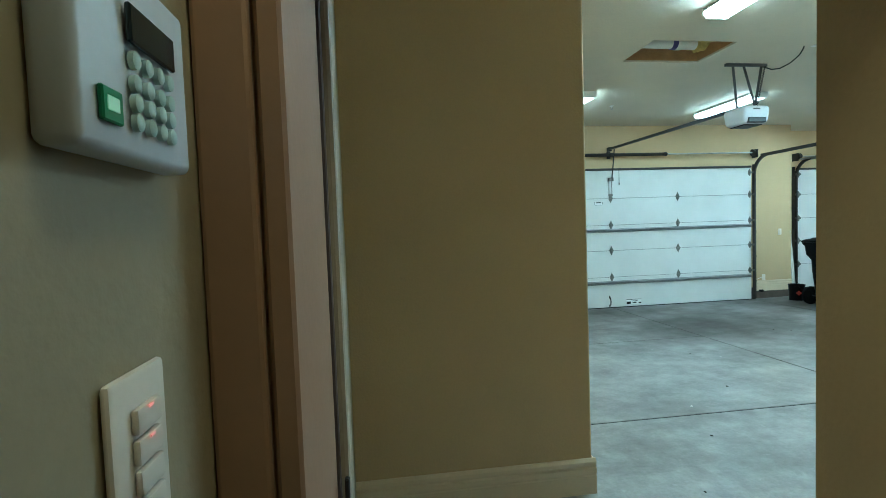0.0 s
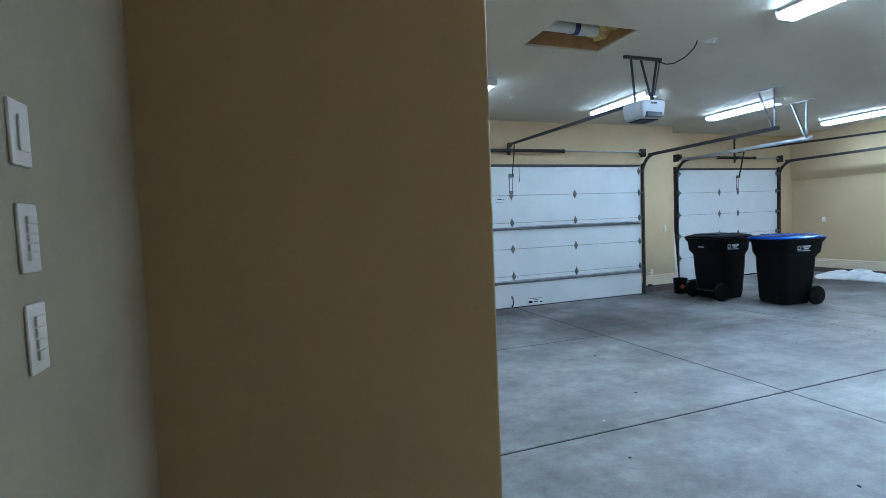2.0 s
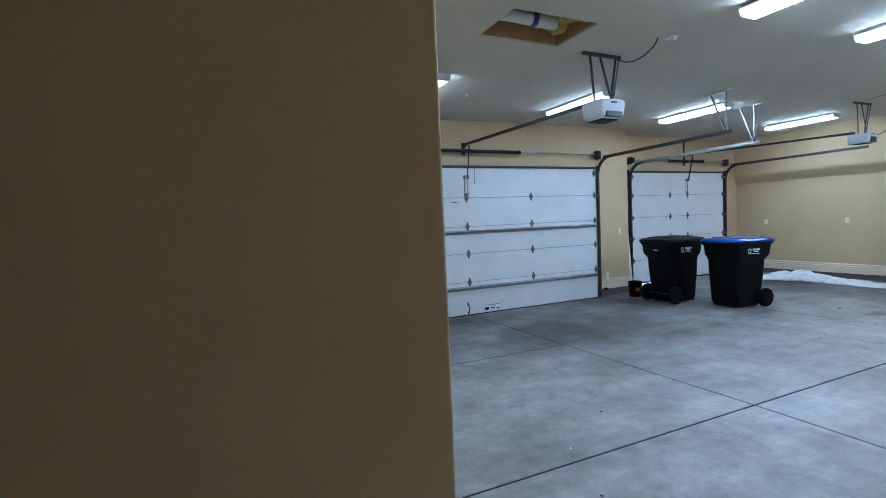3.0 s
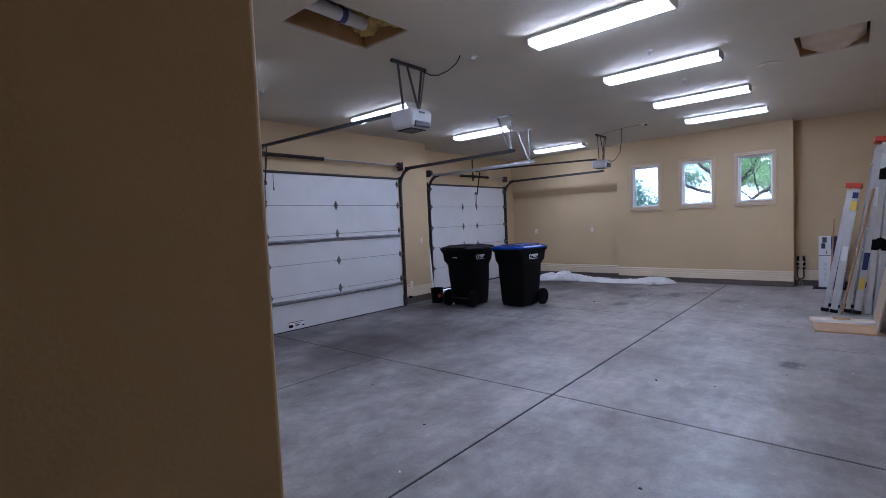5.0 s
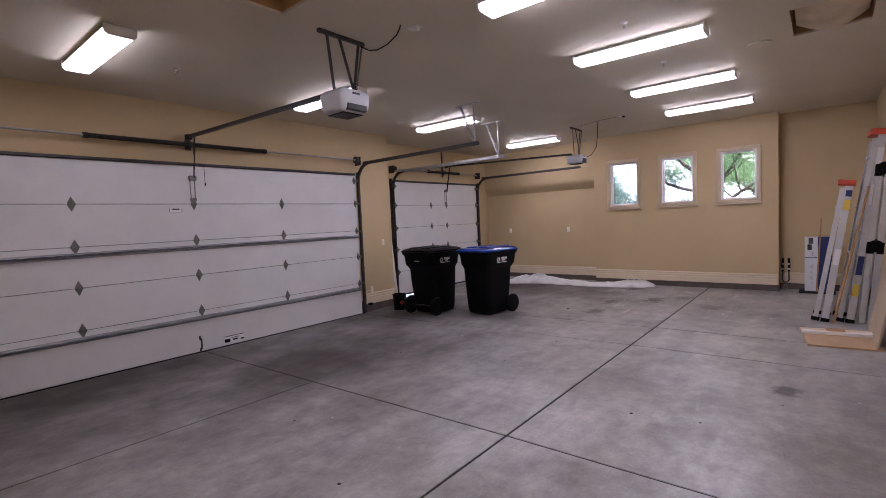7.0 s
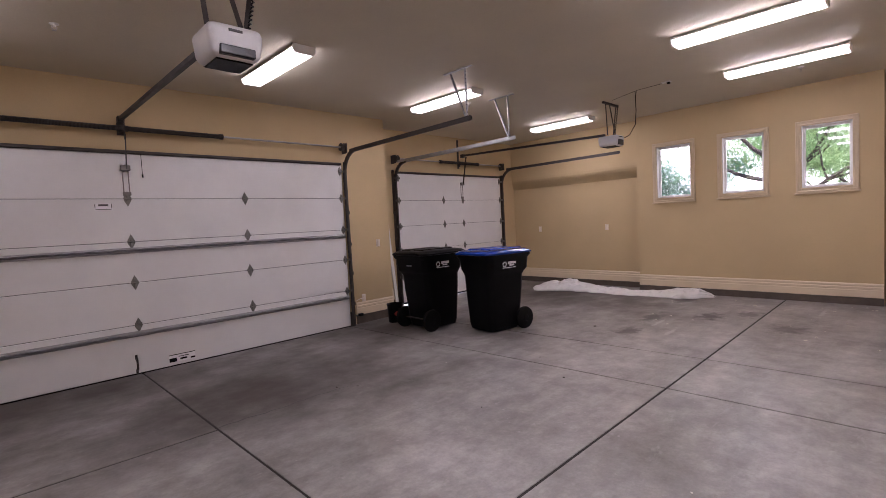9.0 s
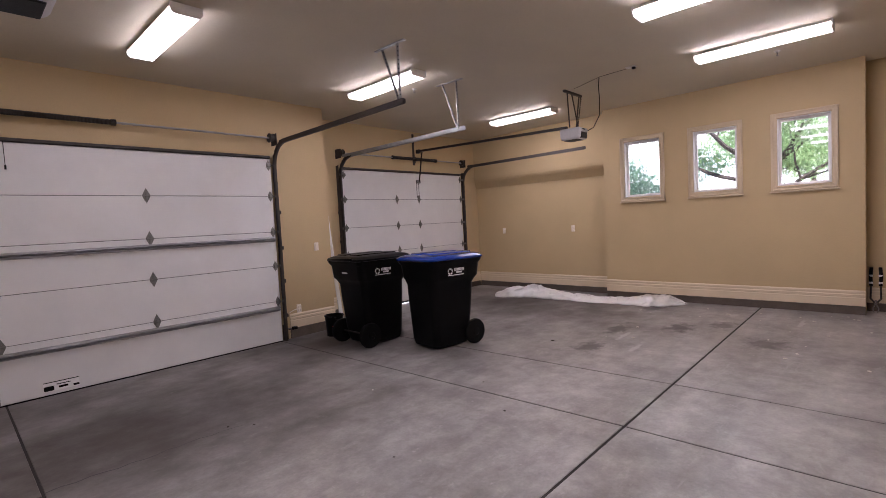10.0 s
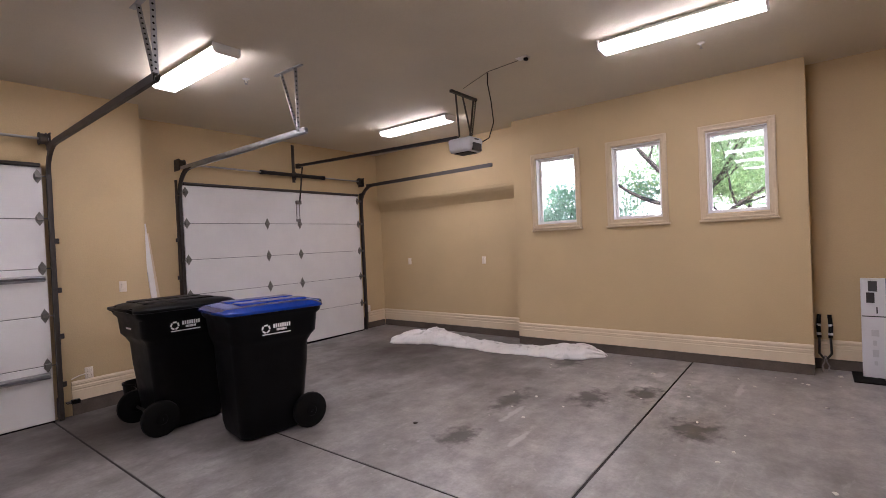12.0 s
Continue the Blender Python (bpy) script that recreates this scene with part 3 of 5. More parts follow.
# ---- trim, curbs and casings ----
def base_trim(name, a, b, out, z=0.108, curb=True, label="cream stepped baseboard above a dark concrete curb"):
    """A stepped baseboard from a to b on a wall whose room side is out; below it a rough curb."""
    t = tagged(new(name), label, "baseboard", "", "structure")
    a, b, out = Vector((*a, 0)), Vector((*b, 0)), Vector((*out, 0))
    k = 0.95
    prof = [(0.0, 0.0), (0.018, 0.0), (0.018, 0.105), (0.014, 0.112), (0.014, 0.118), (0.02, 0.124), (0.02, 0.150), (0.012, 0.158), (0.012, 0.166), (0.017, 0.172), (0.017, 0.190), (0.008, 0.205), (0.0, 0.207)]
    bm = bmesh.new()
    va = [bm.verts.new(a + out * (p + 0.001) + Vector((0, 0, z + q * k))) for p, q in prof]
    vb = [bm.verts.new(b + out * (p + 0.001) + Vector((0, 0, z + q * k))) for p, q in prof]
    n = len(prof)
    for i in range(n):
        j = (i + 1) % n
        bm.faces.new((va[i], va[j], vb[j], vb[i]))
    bm.faces.new(va)
    bm.faces.new(list(reversed(vb)))
    part("moulding", bm, M_TRIM, t)
    if curb:
        bm = bmesh.new()
        d = (b - a).normalized()
        steps = max(2, int((b - a).length / 0.15))
        rows = []
        for i in range(steps + 1):
            p = a.lerp(b, i / steps)
            g = ground(p.x, p.y)
            w = 0.012 + 0.01 * noise.noise(p * 5)
            rows.append([bm.verts.new(p + out * q + Vector((0, 0, h))) for q, h in ((0.001, g - 0.05), (w + 0.012, g - 0.05), (w + 0.006, g + 0.02), (w, z - 0.012), (0.001, z - 0.003))])
        for r, s in zip(rows, rows[1:]):
            for i in range(5):
                j = (i + 1) % 5
                bm.faces.new((r[i], r[j], s[j], s[i]))
        bm.faces.new(rows[0])
        bm.faces.new(list(reversed(rows[-1])))
        part("curb", bm, M_CURB, t, "rough dark concrete curb")
    return t


base_trim("baseboard_1", (BUMP, 2.15), (BUMP, 5.48), (-1, 0))
base_trim("baseboard_2", (FAR, 5.482), (FAR, 8.525), (-1, 0))
base_trim("baseboard_3", (FAR, SOUTH), (FAR, 2.148), (-1, 0))
base_trim("baseboard_4", (6.98, NORTH), (7.71, NORTH), (0, -1), 0.08)
base_trim("baseboard_5", (11.50, NORTH2), (11.908, NORTH2), (0, -1))
base_trim("baseboard_6", (7.71, 7.99), (7.71, 8.52), (1, 0), 0.1)
base_trim("baseboard_7", (7.735, NORTH2), (8.2, NORTH2), (0, -1), 0.1)
base_trim("baseboard_8", (8.56, SOUTH), (11.90, SOUTH), (0, 1))
base_trim("baseboard_9", (VEST, PART_Y), (WEST + 0.016, PART_Y), (0, -1), 0.0, False, "cream stepped baseboard on the partition wall")
base_trim("baseboard_10", (7.10, SOUTH), (7.36, SOUTH), (0, 1))
base_trim("baseboard_11", (0.92, SOUTH), (5.16, SOUTH), (0, 1))
base_trim("baseboard_12", (WEST, PART_Y + 0.0), (WEST, 7.9), (1, 0), 0.0, False, "cream stepped baseboard on the side of the partition")


M_GLASS = bpy.data.materials.new("window_glass")
M_GLASS.use_nodes = True
_b = M_GLASS.node_tree.nodes["Principled BSDF"]
_b.inputs["Transmission Weight"].default_value, _b.inputs["Roughness"].default_value, _b.inputs["IOR"].default_value = 1.0, 0.0, 1.45


M_WINCASE = material("tan_window_casing", (0.62, 0.50, 0.33), 0.45, vary=0.04, scale=4, fine=50, bump=0.08)


def window(name, y0, y1):
    t = tagged(new(name), "small casement window with a cream moulded casing and white frame", "window", "", "structure")
    z0, z1 = WZ
    x = BUMP - 0.001

    def ring(nm, xa, xb, ins, w, mat, bevel, label=""):
        bm = bmesh.new()
        a0, a1, b0, b1 = y0 + ins, y1 - ins, z0 + ins, z1 - ins
        box(bm, xa, a0, b0, xb, a0 + w, b1, bevel)
        box(bm, xa, a1 - w, b0, xb, a1, b1, bevel)
        box(bm, xa, a0 + w, b0, xb, a1 - w, b0 + w, bevel)
        box(bm, xa, a0 + w, b1 - w, xb, a1 - w, b1, bevel)
        part(nm, bm, mat, t, label)

    ring("casing", x - 0.022, x, 0.0, 0.066, M_WINCASE, 0.003, "cream painted moulded casing")
    ring("casing_bead", x - 0.032, x - 0.0225, 0.004, 0.022, M_WINCASE, 0.004)
    ring("inner_bead", x - 0.029, x - 0.0225, 0.046, 0.018, M_WINCASE, 0.003)
    ring("reveal", x + 0.0005, x + 0.155, 0.0705, 0.008, M_WHITE, 0.0, "white painted reveal")
    ring("window_frame", x + 0.07, x + 0.12, 0.079, 0.016, M_WHITE, 0.003, "white vinyl window frame")
    ring("sash", x + 0.08, x + 0.11, 0.0952, 0.014, M_WHITE, 0.003)
    bm = bmesh.new()
    box(bm, x + 0.093, y0 + 0.105, z0 + 0.105, x + 0.099, y1 - 0.105, z1 - 0.105)
    pane = part("pane", bm, M_GLASS, t)
    pane.visible_shadow = False
    bm = bmesh.new()
    box(bm, x - 0.045, y0 - 0.012, z0 - 0.022, x - 0.0005, y1 + 0.012, z0 - 0.001, 0.005, 2)
    part("window_sill", bm, M_WINCASE, t)


for i, (a, b) in enumerate(WINDOWS):
    window("window_%d" % (i + 1), a, b)


# ---- attic above the hatches ----
def attic():
    # closed box added over the ceiling so no sun falls through the hatches
    bm = bmesh.new()
    panel(bm, 2, CEIL + 1.1, CEIL + 1.2, (-0.6, FAR + 0.4), (0.4, NORTH2 + 0.4))
    panel(bm, 0, -0.6, -0.5, (0.4, NORTH2 + 0.4), (CEIL + 0.02, CEIL + 1.1))
    panel(bm, 0, FAR + 0.3, FAR + 0.4, (0.4, NORTH2 + 0.4), (CEIL - 0.3, CEIL + 1.1))
    panel(bm, 1, 0.3, 0.4, (-0.6, FAR + 0.4), (CEIL - 0.3, CEIL + 1.1))
    panel(bm, 1, NORTH2 + 0.3, NORTH2 + 0.4, (-0.6, FAR + 0.4), (CEIL - 0.3, CEIL + 1.1))
    structure("roof", bm, M_DARKVOID, "closed dark box added above the ceiling to keep the sun out", "roof")
    for k, (x0, x1, y0, y1) in enumerate((HATCH1, HATCH2)):
        t = tagged(new("hatch_frame_%d" % (k + 1)), "raw lumber framing around an open ceiling hatch", "hatch", "", "structure")
        for nm, bx in (("joist", (x0 - 0.045, y0 - 0.045, x0 - 0.006, y1 + 0.045)), ("joist", (x1 + 0.006, y0 - 0.045, x1 + 0.045, y1 + 0.045)), ("joist", (x0 - 0.006, y0 - 0.045, x1 + 0.006, y0 - 0.006)), ("joist", (x0 - 0.006, y1 + 0.006, x1 + 0.006, y1 + 0.045))):
            bm = bmesh.new()
            box(bm, bx[0], bx[1], CEIL + 0.021, bx[2], bx[3], CEIL + 0.22, 0.003)
            part(nm, bm, M_RAWWOOD, t)


attic()
M_DUCTWHITE = material("white_pvc_pipe", (0.72, 0.70, 0.66), 0.45, vary=0.06, scale=8)
M_INSUL = material("yellow_insulation", (0.62, 0.48, 0.16), 0.9, vary=0.25, scale=14, fine=120, bump=0.9)
M_TAPE = material("purple_primer", (0.07, 0.06, 0.22), 0.5)
M_FOIL = material("silver_duct_wrap", (0.45, 0.45, 0.46), 0.35, 0.7, vary=0.2, scale=10, fine=50, bump=0.3)
M_BATT = material("kraft_batt_cover", (0.66, 0.55, 0.40), 0.6, vary=0.12, scale=6, fine=60, bump=0.3)


def attic_things():
    x0, x1, y0, y1 = HATCH1
    t = thing("drain_pipe", "white plastic pipe with couplings above the open hatch", "pipe")
    bm = bmesh.new()
    tube(bm, [(x0 + 0.005, 4.52, CEIL + 0.105), (x0 + 0.2, 4.52, CEIL + 0.105), (x1 - 0.2, 4.55, CEIL + 0.105)], 0.055, 16)
    part("pipe_run", bm, M_DUCTWHITE, t, "", True)
    for x, mt, r in ((x0 + 0.42, M_TAPE, 0.062), (x0 + 0.47, M_DUCTWHITE, 0.066)):
        bm = bmesh.new()
        rod(bm, (x - 0.025, 4.53, CEIL + 0.105), (x + 0.025, 4.53, CEIL + 0.105), r, 18)
        part("coupling", bm, mt, t, "purple-primed pipe joint" if mt is M_TAPE else "")
    t = thing("insulated_duct", "silver wrapped round duct above the hatch", "duct")
    bm = bmesh.new()
    tube(bm, [(x0 + 0.005, 4.28, CEIL + 0.15), (x0 + 0.2, 4.28, CEIL + 0.14), (x0 + 0.62, 4.30, CEIL + 0.15)], 0.085, 18)
    part("duct_skin", bm, M_FOIL, t, "", True)
    for x in (x0 + 0.25, x0 + 0.45):
        bm = bmesh.new()
        rod(bm, (x - 0.012, 4.285, CEIL + 0.145), (x + 0.012, 4.285, CEIL + 0.145), 0.09, 18)
        part("duct_strap", bm, M_BLACKMETAL, t)
    bm = bmesh.new()
    nx, ny = 18, 14
    grid = [[bm.verts.new((x1 - 0.33 + 0.32 * i / nx, y0 + 0.01 + 0.55 * j / ny, CEIL + 0.03 + 0.14 * (1 - i / nx) + 0.05 * math.sin(math.pi * j / ny) + 0.06 * (j / ny) + 0.05 * noise.noise(Vector((i * 0.4, j * 0.4, 0))))) for j in range(ny + 1)] for i in range(nx + 1)]
    for i in range(nx):
        for j in range(ny):
            bm.faces.new((grid[i][j], grid[i + 1][j], grid[i + 1][j + 1], grid[i][j + 1]))
    ext = bmesh.ops.extrude_face_region(bm, geom=bm.faces[:])
    for v in ext["geom"]:
        if isinstance(v, bmesh.types.BMVert):
            v.co.z += 0.08
    tagged(mesh_object("insulation_batt", bm, M_INSUL, True), "yellow fibreglass insulation slumped in the ceiling hatch", "insulation")
    x0, x1, y0, y1 = HATCH2
    bm = bmesh.new()
    nx, ny = 20, 14
    grid = [[bm.verts.new((x0 + 0.02 + (x1 - x0 - 0.04) * i / nx, y0 + 0.02 + (y1 - y0 - 0.04) * j / ny, CEIL + 0.16 - 0.17 * (i / nx) ** 1.4 * math.sin(math.pi * (0.12 + 0.76 * j / ny)) + 0.02 * noise.noise(Vector((i * 0.3, j * 0.3, 3))))) for j in range(ny + 1)] for i in range(nx + 1)]
    for i in range(nx):
        for j in range(ny):
            bm.faces.new((grid[i][j], grid[i + 1][j], grid[i + 1][j + 1], grid[i][j + 1]))
    ext = bmesh.ops.extrude_face_region(bm, geom=bm.faces[:])
    for v in ext["geom"]:
        if isinstance(v, bmesh.types.BMVert):
            v.co.z += 0.06
    tagged(mesh_object("insulation_batt", bm, M_BATT, True), "tan paper-faced insulation batt sagging in a ceiling hatch", "insulation")


attic_things()


# ---- garage door openers ----
def opener(x, yb, y_rail, z_rail, z_body, bracket_y, arm_z, label, dark, y_door, k=1.0):
    t = thing("garage_door_opener", label, "door opener")
    bm = bmesh.new()
    box(bm, x - 0.165 * k, yb - 0.16, z_body - 0.115 * k, x + 0.165 * k, yb + 0.16, z_body + 0.08 * k, 0.045 * k, 4)
    for v in bm.verts:
        low = (z_body + 0.085 - v.co.z) / 0.2
        if low > 0.55:
            v.co.x = x + (v.co.x - x) * (1 - 0.12 * (low - 0.55) / 0.45)
            v.co.y = yb + (v.co.y - yb) * (1 - 0.12 * (low - 0.55) / 0.45)
    body = part("motor_housing", bm, M_GREYPLASTIC if not dark else M_DARKGREY, t, "", True)
    for s in (-1, 1):
        bm = bmesh.new()
        box(bm, x - 0.105 * k, yb + s * 0.152 - 0.012, z_body - 0.105 * k, x + 0.105 * k, yb + s * 0.152 + 0.012 - 0.02 * s, z_body - 0.05 + 0.05 * (1 - k) / 0.18, 0.008, 2)
        part("lamp_cover", bm, M_LENS if not dark else M_GREYPLASTIC, body, "dark lamp cover")
    bm = bmesh.new()
    box(bm, x - 0.11 * k, yb - 0.10, z_body - 0.124 * k, x + 0.11 * k, yb + 0.11, z_body - 0.112 * k, 0.005, 2)
    part("bottom_plate", bm, M_BLACK, body)
    bm = bmesh.new()
    box(bm, x - 0.05, yb - 0.164, z_body + 0.03, x + 0.03, yb - 0.1585, z_body + 0.045)
    part("badge", bm, M_DARKGREY, body)
    bm = bmesh.new()
    sweep(bm, [(x, yb + 0.1, z_body + 0.10), (x, y_rail, z_rail)], [(-0.02, -0.018), (0.02, -0.018), (0.02, 0.018), (0.013, 0.018), (0.013, -0.01), (-0.013, -0.01), (-0.013, 0.018), (-0.02, 0.018)])
    part("rail", bm, M_BLACKMETAL, t, "black steel T-rail")
    bm = bmesh.new()
    box(bm, x - 0.03, y_rail - 0.05, z_rail - 0.04, x + 0.03, y_rail + 0.03, z_rail + 0.03, 0.005)
    part("header_bracket", bm, M_BLACKMETAL, t)
    # arm down to the door
    bm = bmesh.new()
    bar(bm, (x, y_door - 0.17, z_rail - 0.03), (x, y_door - 0.12, z_rail - 0.24), 0.03, 0.006, 0.0, (1, 0, 0))
    bar(bm, (x + 0.008, y_door - 0.13, z_rail - 0.18), (x + 0.008, y_door - 0.045, arm_z + 0.36), 0.03, 0.006, 0.0, (1, 0, 0))
    part("door_arm", bm, M_BLACKMETAL, t)
    bm = bmesh.new()
    box(bm, x - 0.032, y_door - 0.012, arm_z + 0.07, x - 0.022, y_door - 0.001, arm_z + 0.40, 0.003)
    box(bm, x + 0.022, y_door - 0.012, arm_z + 0.07, x + 0.032, y_door - 0.001, arm_z + 0.40, 0.003)
    box(bm, x - 0.045, y_door - 0.05, arm_z + 0.34, x + 0.045, y_door - 0.004, arm_z + 0.40, 0.006)
    box(bm, x - 0.04, y_door - 0.016, arm_z + 0.07, x + 0.04, y_door - 0.003, arm_z + 0.11, 0.004)
    part("arm_bracket", bm, M_ARM, t, "dull steel arm bracket")
    # straps from the ceiling
    bm = bmesh.new()
    bar(bm, (x - 0.24, bracket_y, CEIL - 0.016), (x + 0.26, bracket_y, CEIL - 0.016), 0.035, 0.03, 0.002)
    part("ceiling_angle", bm, M_TRACK, t)
    tops = ((x - 0.15, bracket_y), (x - 0.02, bracket_y), (x + 0.2, bracket_y))
    feet = ((x - 0.11, yb), (x + 0.09, yb - 0.03), (x + 0.12, yb + 0.02))
    for (tx, ty), (fx, fy) in zip(tops, feet):
        bm = bmesh.new()
        a, b = Vector((fx, fy, z_body + 0.075)), Vector((tx, ty, CEIL - 0.02))
        bar(bm, a, b, 0.03, 0.004, 0.0, (0, 1, 0))
        for i in range(1, 12):
            p = a.lerp(b, i / 12)
            rod(bm, p + Vector((0, -0.004, 0)), p + Vector((0, 0.004, 0)), 0.006, 6)
        part("strap", bm, M_TRACK, t, "perforated steel strap")
    bm = bmesh.new()
    a, b = Vector((x + 0.13, yb, z_body + 0.085)), Vector((x + 0.225, bracket_y - 0.02, CEIL - 0.03))
    pts = []
    for i in range(49):
        p = a.lerp(b, i / 48)
        pts.append(p + Vector((0.009 * math.cos(i * 2.1), 0.009 * math.sin(i * 2.1), 0)))
    tube(bm, pts, 0.006, 6)
    part("coiled_cable", bm, M_BLACK, t)
    return t


opener(4.07, 4.78, 7.93, 2.765, 2.61, 4.79, 1.86, "pale grey garage door opener hung from ceiling straps", False, 7.91)
opener(10.07, 5.22, 8.43, 2.80, 2.60, 5.22, 1.86, "grey garage door opener hung over the single door", False, 8.49, 0.82)


def cable(name, label, pts, r, mat, category="cable"):
    bm = bmesh.new()
    tube(bm, pts, r, 7)
    return tagged(mesh_object(name, bm, mat, True), label, category)


def arc(a, b, sag, n=14):
    a, b = Vector(a), Vector(b)
    return [a.lerp(b, i / n) + Vector((0, 0, -sag * math.sin(math.pi * i / n))) for i in range(n + 1)]


cable("power_cord", "black power cord from opener to ceiling outlet", [(4.30, 4.79, CEIL - 0.035), (4.31, 4.70, CEIL - 0.09), (4.30, 4.58, CEIL - 0.12), (4.29, 4.44, CEIL - 0.11), (4.28, 4.32, CEIL - 0.07), (4.27, 4.27, CEIL - 0.03), (4.27, 4.26, CEIL - 0.005)], 0.006, M_BLACK)
cable("power_cord", "black power cord hanging from the ceiling outlet", [(10.20, 5.1, 2.62), (10.2, 4.98, 2.66), (10.05, 4.82, 2.78), (9.85, 4.72, 2.95), (9.70, 4.66, 3.08), (9.68, 4.64, CEIL - 0.006)], 0.006, M_BLACK)
cable("ceiling_wire", "thin wire run along the ceiling", [(9.9, 5.1, CEIL - 0.005), (9.66, 4.62, CEIL - 0.005), (9.62, 4.23, CEIL - 0.005)], 0.003, M_TRACK)


def ceiling_outlet(x, y, dark):
    t = thing("ceiling_outlet", "small ceiling outlet with a dark plug" if dark else "white ceiling outlet plate", "outlet", pose(x, y, CEIL - 0.001))
    bm = bmesh.new()
    box(bm, -0.04, -0.06, -0.008, 0.04, 0.06, 0.0, 0.004)
    part("plate", bm, M_WHITE, t)
    bm = bmesh.new()
    box(bm, -0.018, -0.05, -0.035, 0.018, -0.012, -0.0085, 0.005)
    part("plug", bm, M_BLACK if dark else M_WHITE, t)


ceiling_outlet(9.60, 4.20, True)
ceiling_outlet(4.40, 4.22, False)


def sprinkler(x, y):
    t = thing("sprinkler_head", "small pendent fire sprinkler head on the ceiling", "sprinkler", pose(x, y, CEIL - 0.001), "ceiling sprinklers")
    bm = bmesh.new()
    lathe(bm, [(0.034, 0.0), (0.034, -0.003), (0.018, -0.010), (0.010, -0.012), (0.010, -0.022)], 18)
    part("escutcheon", bm, M_WHITE, t, "", True)
    bm = bmesh.new()
    for s in (-1, 1):
        tube(bm, [(0.010 * s, 0, -0.02), (0.017 * s, 0, -0.032), (0.004 * s, 0, -0.048)], 0.003, 6, (0, 1, 0))
    part("yoke", bm, M_GALV, t)
    bm = bmesh.new()
    rod(bm, (0, 0, -0.052), (0, 0, -0.049), 0.015, 12)
    part("deflector", bm, M_GALV, t)
    return t


head = sprinkler(3.43, 6.58)
for x, y in ((8.12, 6.43), (10.45, 2.87), (5.62, 2.87), (7.05, 2.9), (10.55, 6.9)):
    copy_thing(head, pose(x, y, CEIL - 0.001))
bm = bmesh.new()
lathe(bm, [(0.11, 0.0), (0.11, -0.012), (0.10, -0.02), (0.085, -0.022), (0.03, -0.022)], 28, Matrix.Translation((7.2, 2.03, CEIL - 0.001)))
tagged(mesh_object("ceiling_speaker", bm, M_CEIL, True), "round flush ceiling cover plate painted like the ceiling", "cover plate")

# ---- entry from the house ----
M_CASING = material("taupe_door_casing", (0.36, 0.215, 0.125), 0.5, vary=0.05, scale=3, fine=60, bump=0.08)
M_STRIP = material("mauve_weatherstrip", (0.13, 0.10, 0.10), 0.7, vary=0.15, scale=20)
M_WEATHER = material("pale_outer_moulding", (0.44, 0.38, 0.28), 0.6, vary=0.08, scale=20, fine=90)
M_LCD = material("dark_lcd_glass", (0.015, 0.02, 0.022), 0.12, vary=0.05, bump=0.0)
M_GREENLED = glow("green_backlight", (0.03, 0.4, 0.08), 0.03)
M_REDLED = glow("red_indicator", (1.0, 0.08, 0.04), 0.15)
M_GREENPANEL = material("dark_green_window", (0.05, 0.22, 0.08), 0.3, vary=0.05, bump=0.0)
M_KEY = material("pale_teal_keys", (0.55, 0.66, 0.62), 0.5, vary=0.04, bump=0.02)
M_SWITCH = material("almond_switch_plastic", (0.78, 0.70, 0.60), 0.4, vary=0.03, scale=8, bump=0.02)
M_LABELWHITE = material("white_label", (0.8, 0.8, 0.8), 0.5, vary=0.02, bump=0.0)
M_HALL_LAMP = glow("hall_lamp_glass", (1.0, 0.72, 0.44), 2.6)


def entry_frame():
    t = tagged(new("door_frame_1"), "taupe painted door frame between hall and garage", "door frame", "", "structure")
    bm = bmesh.new()
    # left casing towards the hall, stepped
    box(bm, -0.169, 0.472, 0.0, -0.116, 0.489, 2.1, 0.005, 2)
    part("casing", bm, M_CASING, t)
    bm = bmesh.new()
    box(bm, -0.112, 0.476, 0.0, -0.086, 0.768, 2.1, 0.004)
    part("jamb", bm, M_CASING, t)
    bm = bmesh.new()
    box(bm, -0.099, 0.7685, 0.0, -0.080, 0.7775, 2.1, 0.002)
    part("weatherstrip", bm, M_STRIP, t, "dark rubber weatherstrip")
    bm = bmesh.new()
    box(bm, -0.099, 0.778, 0.0, -0.066, 0.856, 2.1, 0.008, 2)
    part("outer_casing", bm, M_WEATHER, t, "pale grey outer door moulding")
    bm = bmesh.new()
    box(bm, -0.0735, 0.752, 1.0, -0.066, 0.765, 1.1, 0.002)
    part("strike_plate", bm, M_BLACKMETAL, t, "dark metal strike plate")
    bm = bmesh.new()
    box(bm, 0.865, 0.40, 0.0, 0.90, 0.690, 2.1, 0.003)
    box(bm, 0.855, 0.52, 0.0, 0.8645, 0.56, 2.1, 0.002)
    part("jamb", bm, M_CASING, t)
    bm = bmesh.new()
    box(bm, 0.872, 0.6915, 0.0, 0.8785, 0.699, 2.1, 0.001)
    part("weatherstrip", bm, M_CASING, t)
    bm = bmesh.new()
    box(bm, -0.099, 0.476, 2.101, 0.90, 0.698, 2.119, 0.002)
    part("head_jamb", bm, M_CASING, t)


entry_frame()


def on_west_wall(x, y, z):
    """Local x runs along the wall towards the garage, local y out of the wall, local z up."""
    return Matrix.Translation((x, y, z)) @ Matrix(((0, 1, 0, 0), (1, 0, 0, 0), (0, 0, 1, 0), (0, 0, 0, 1)))


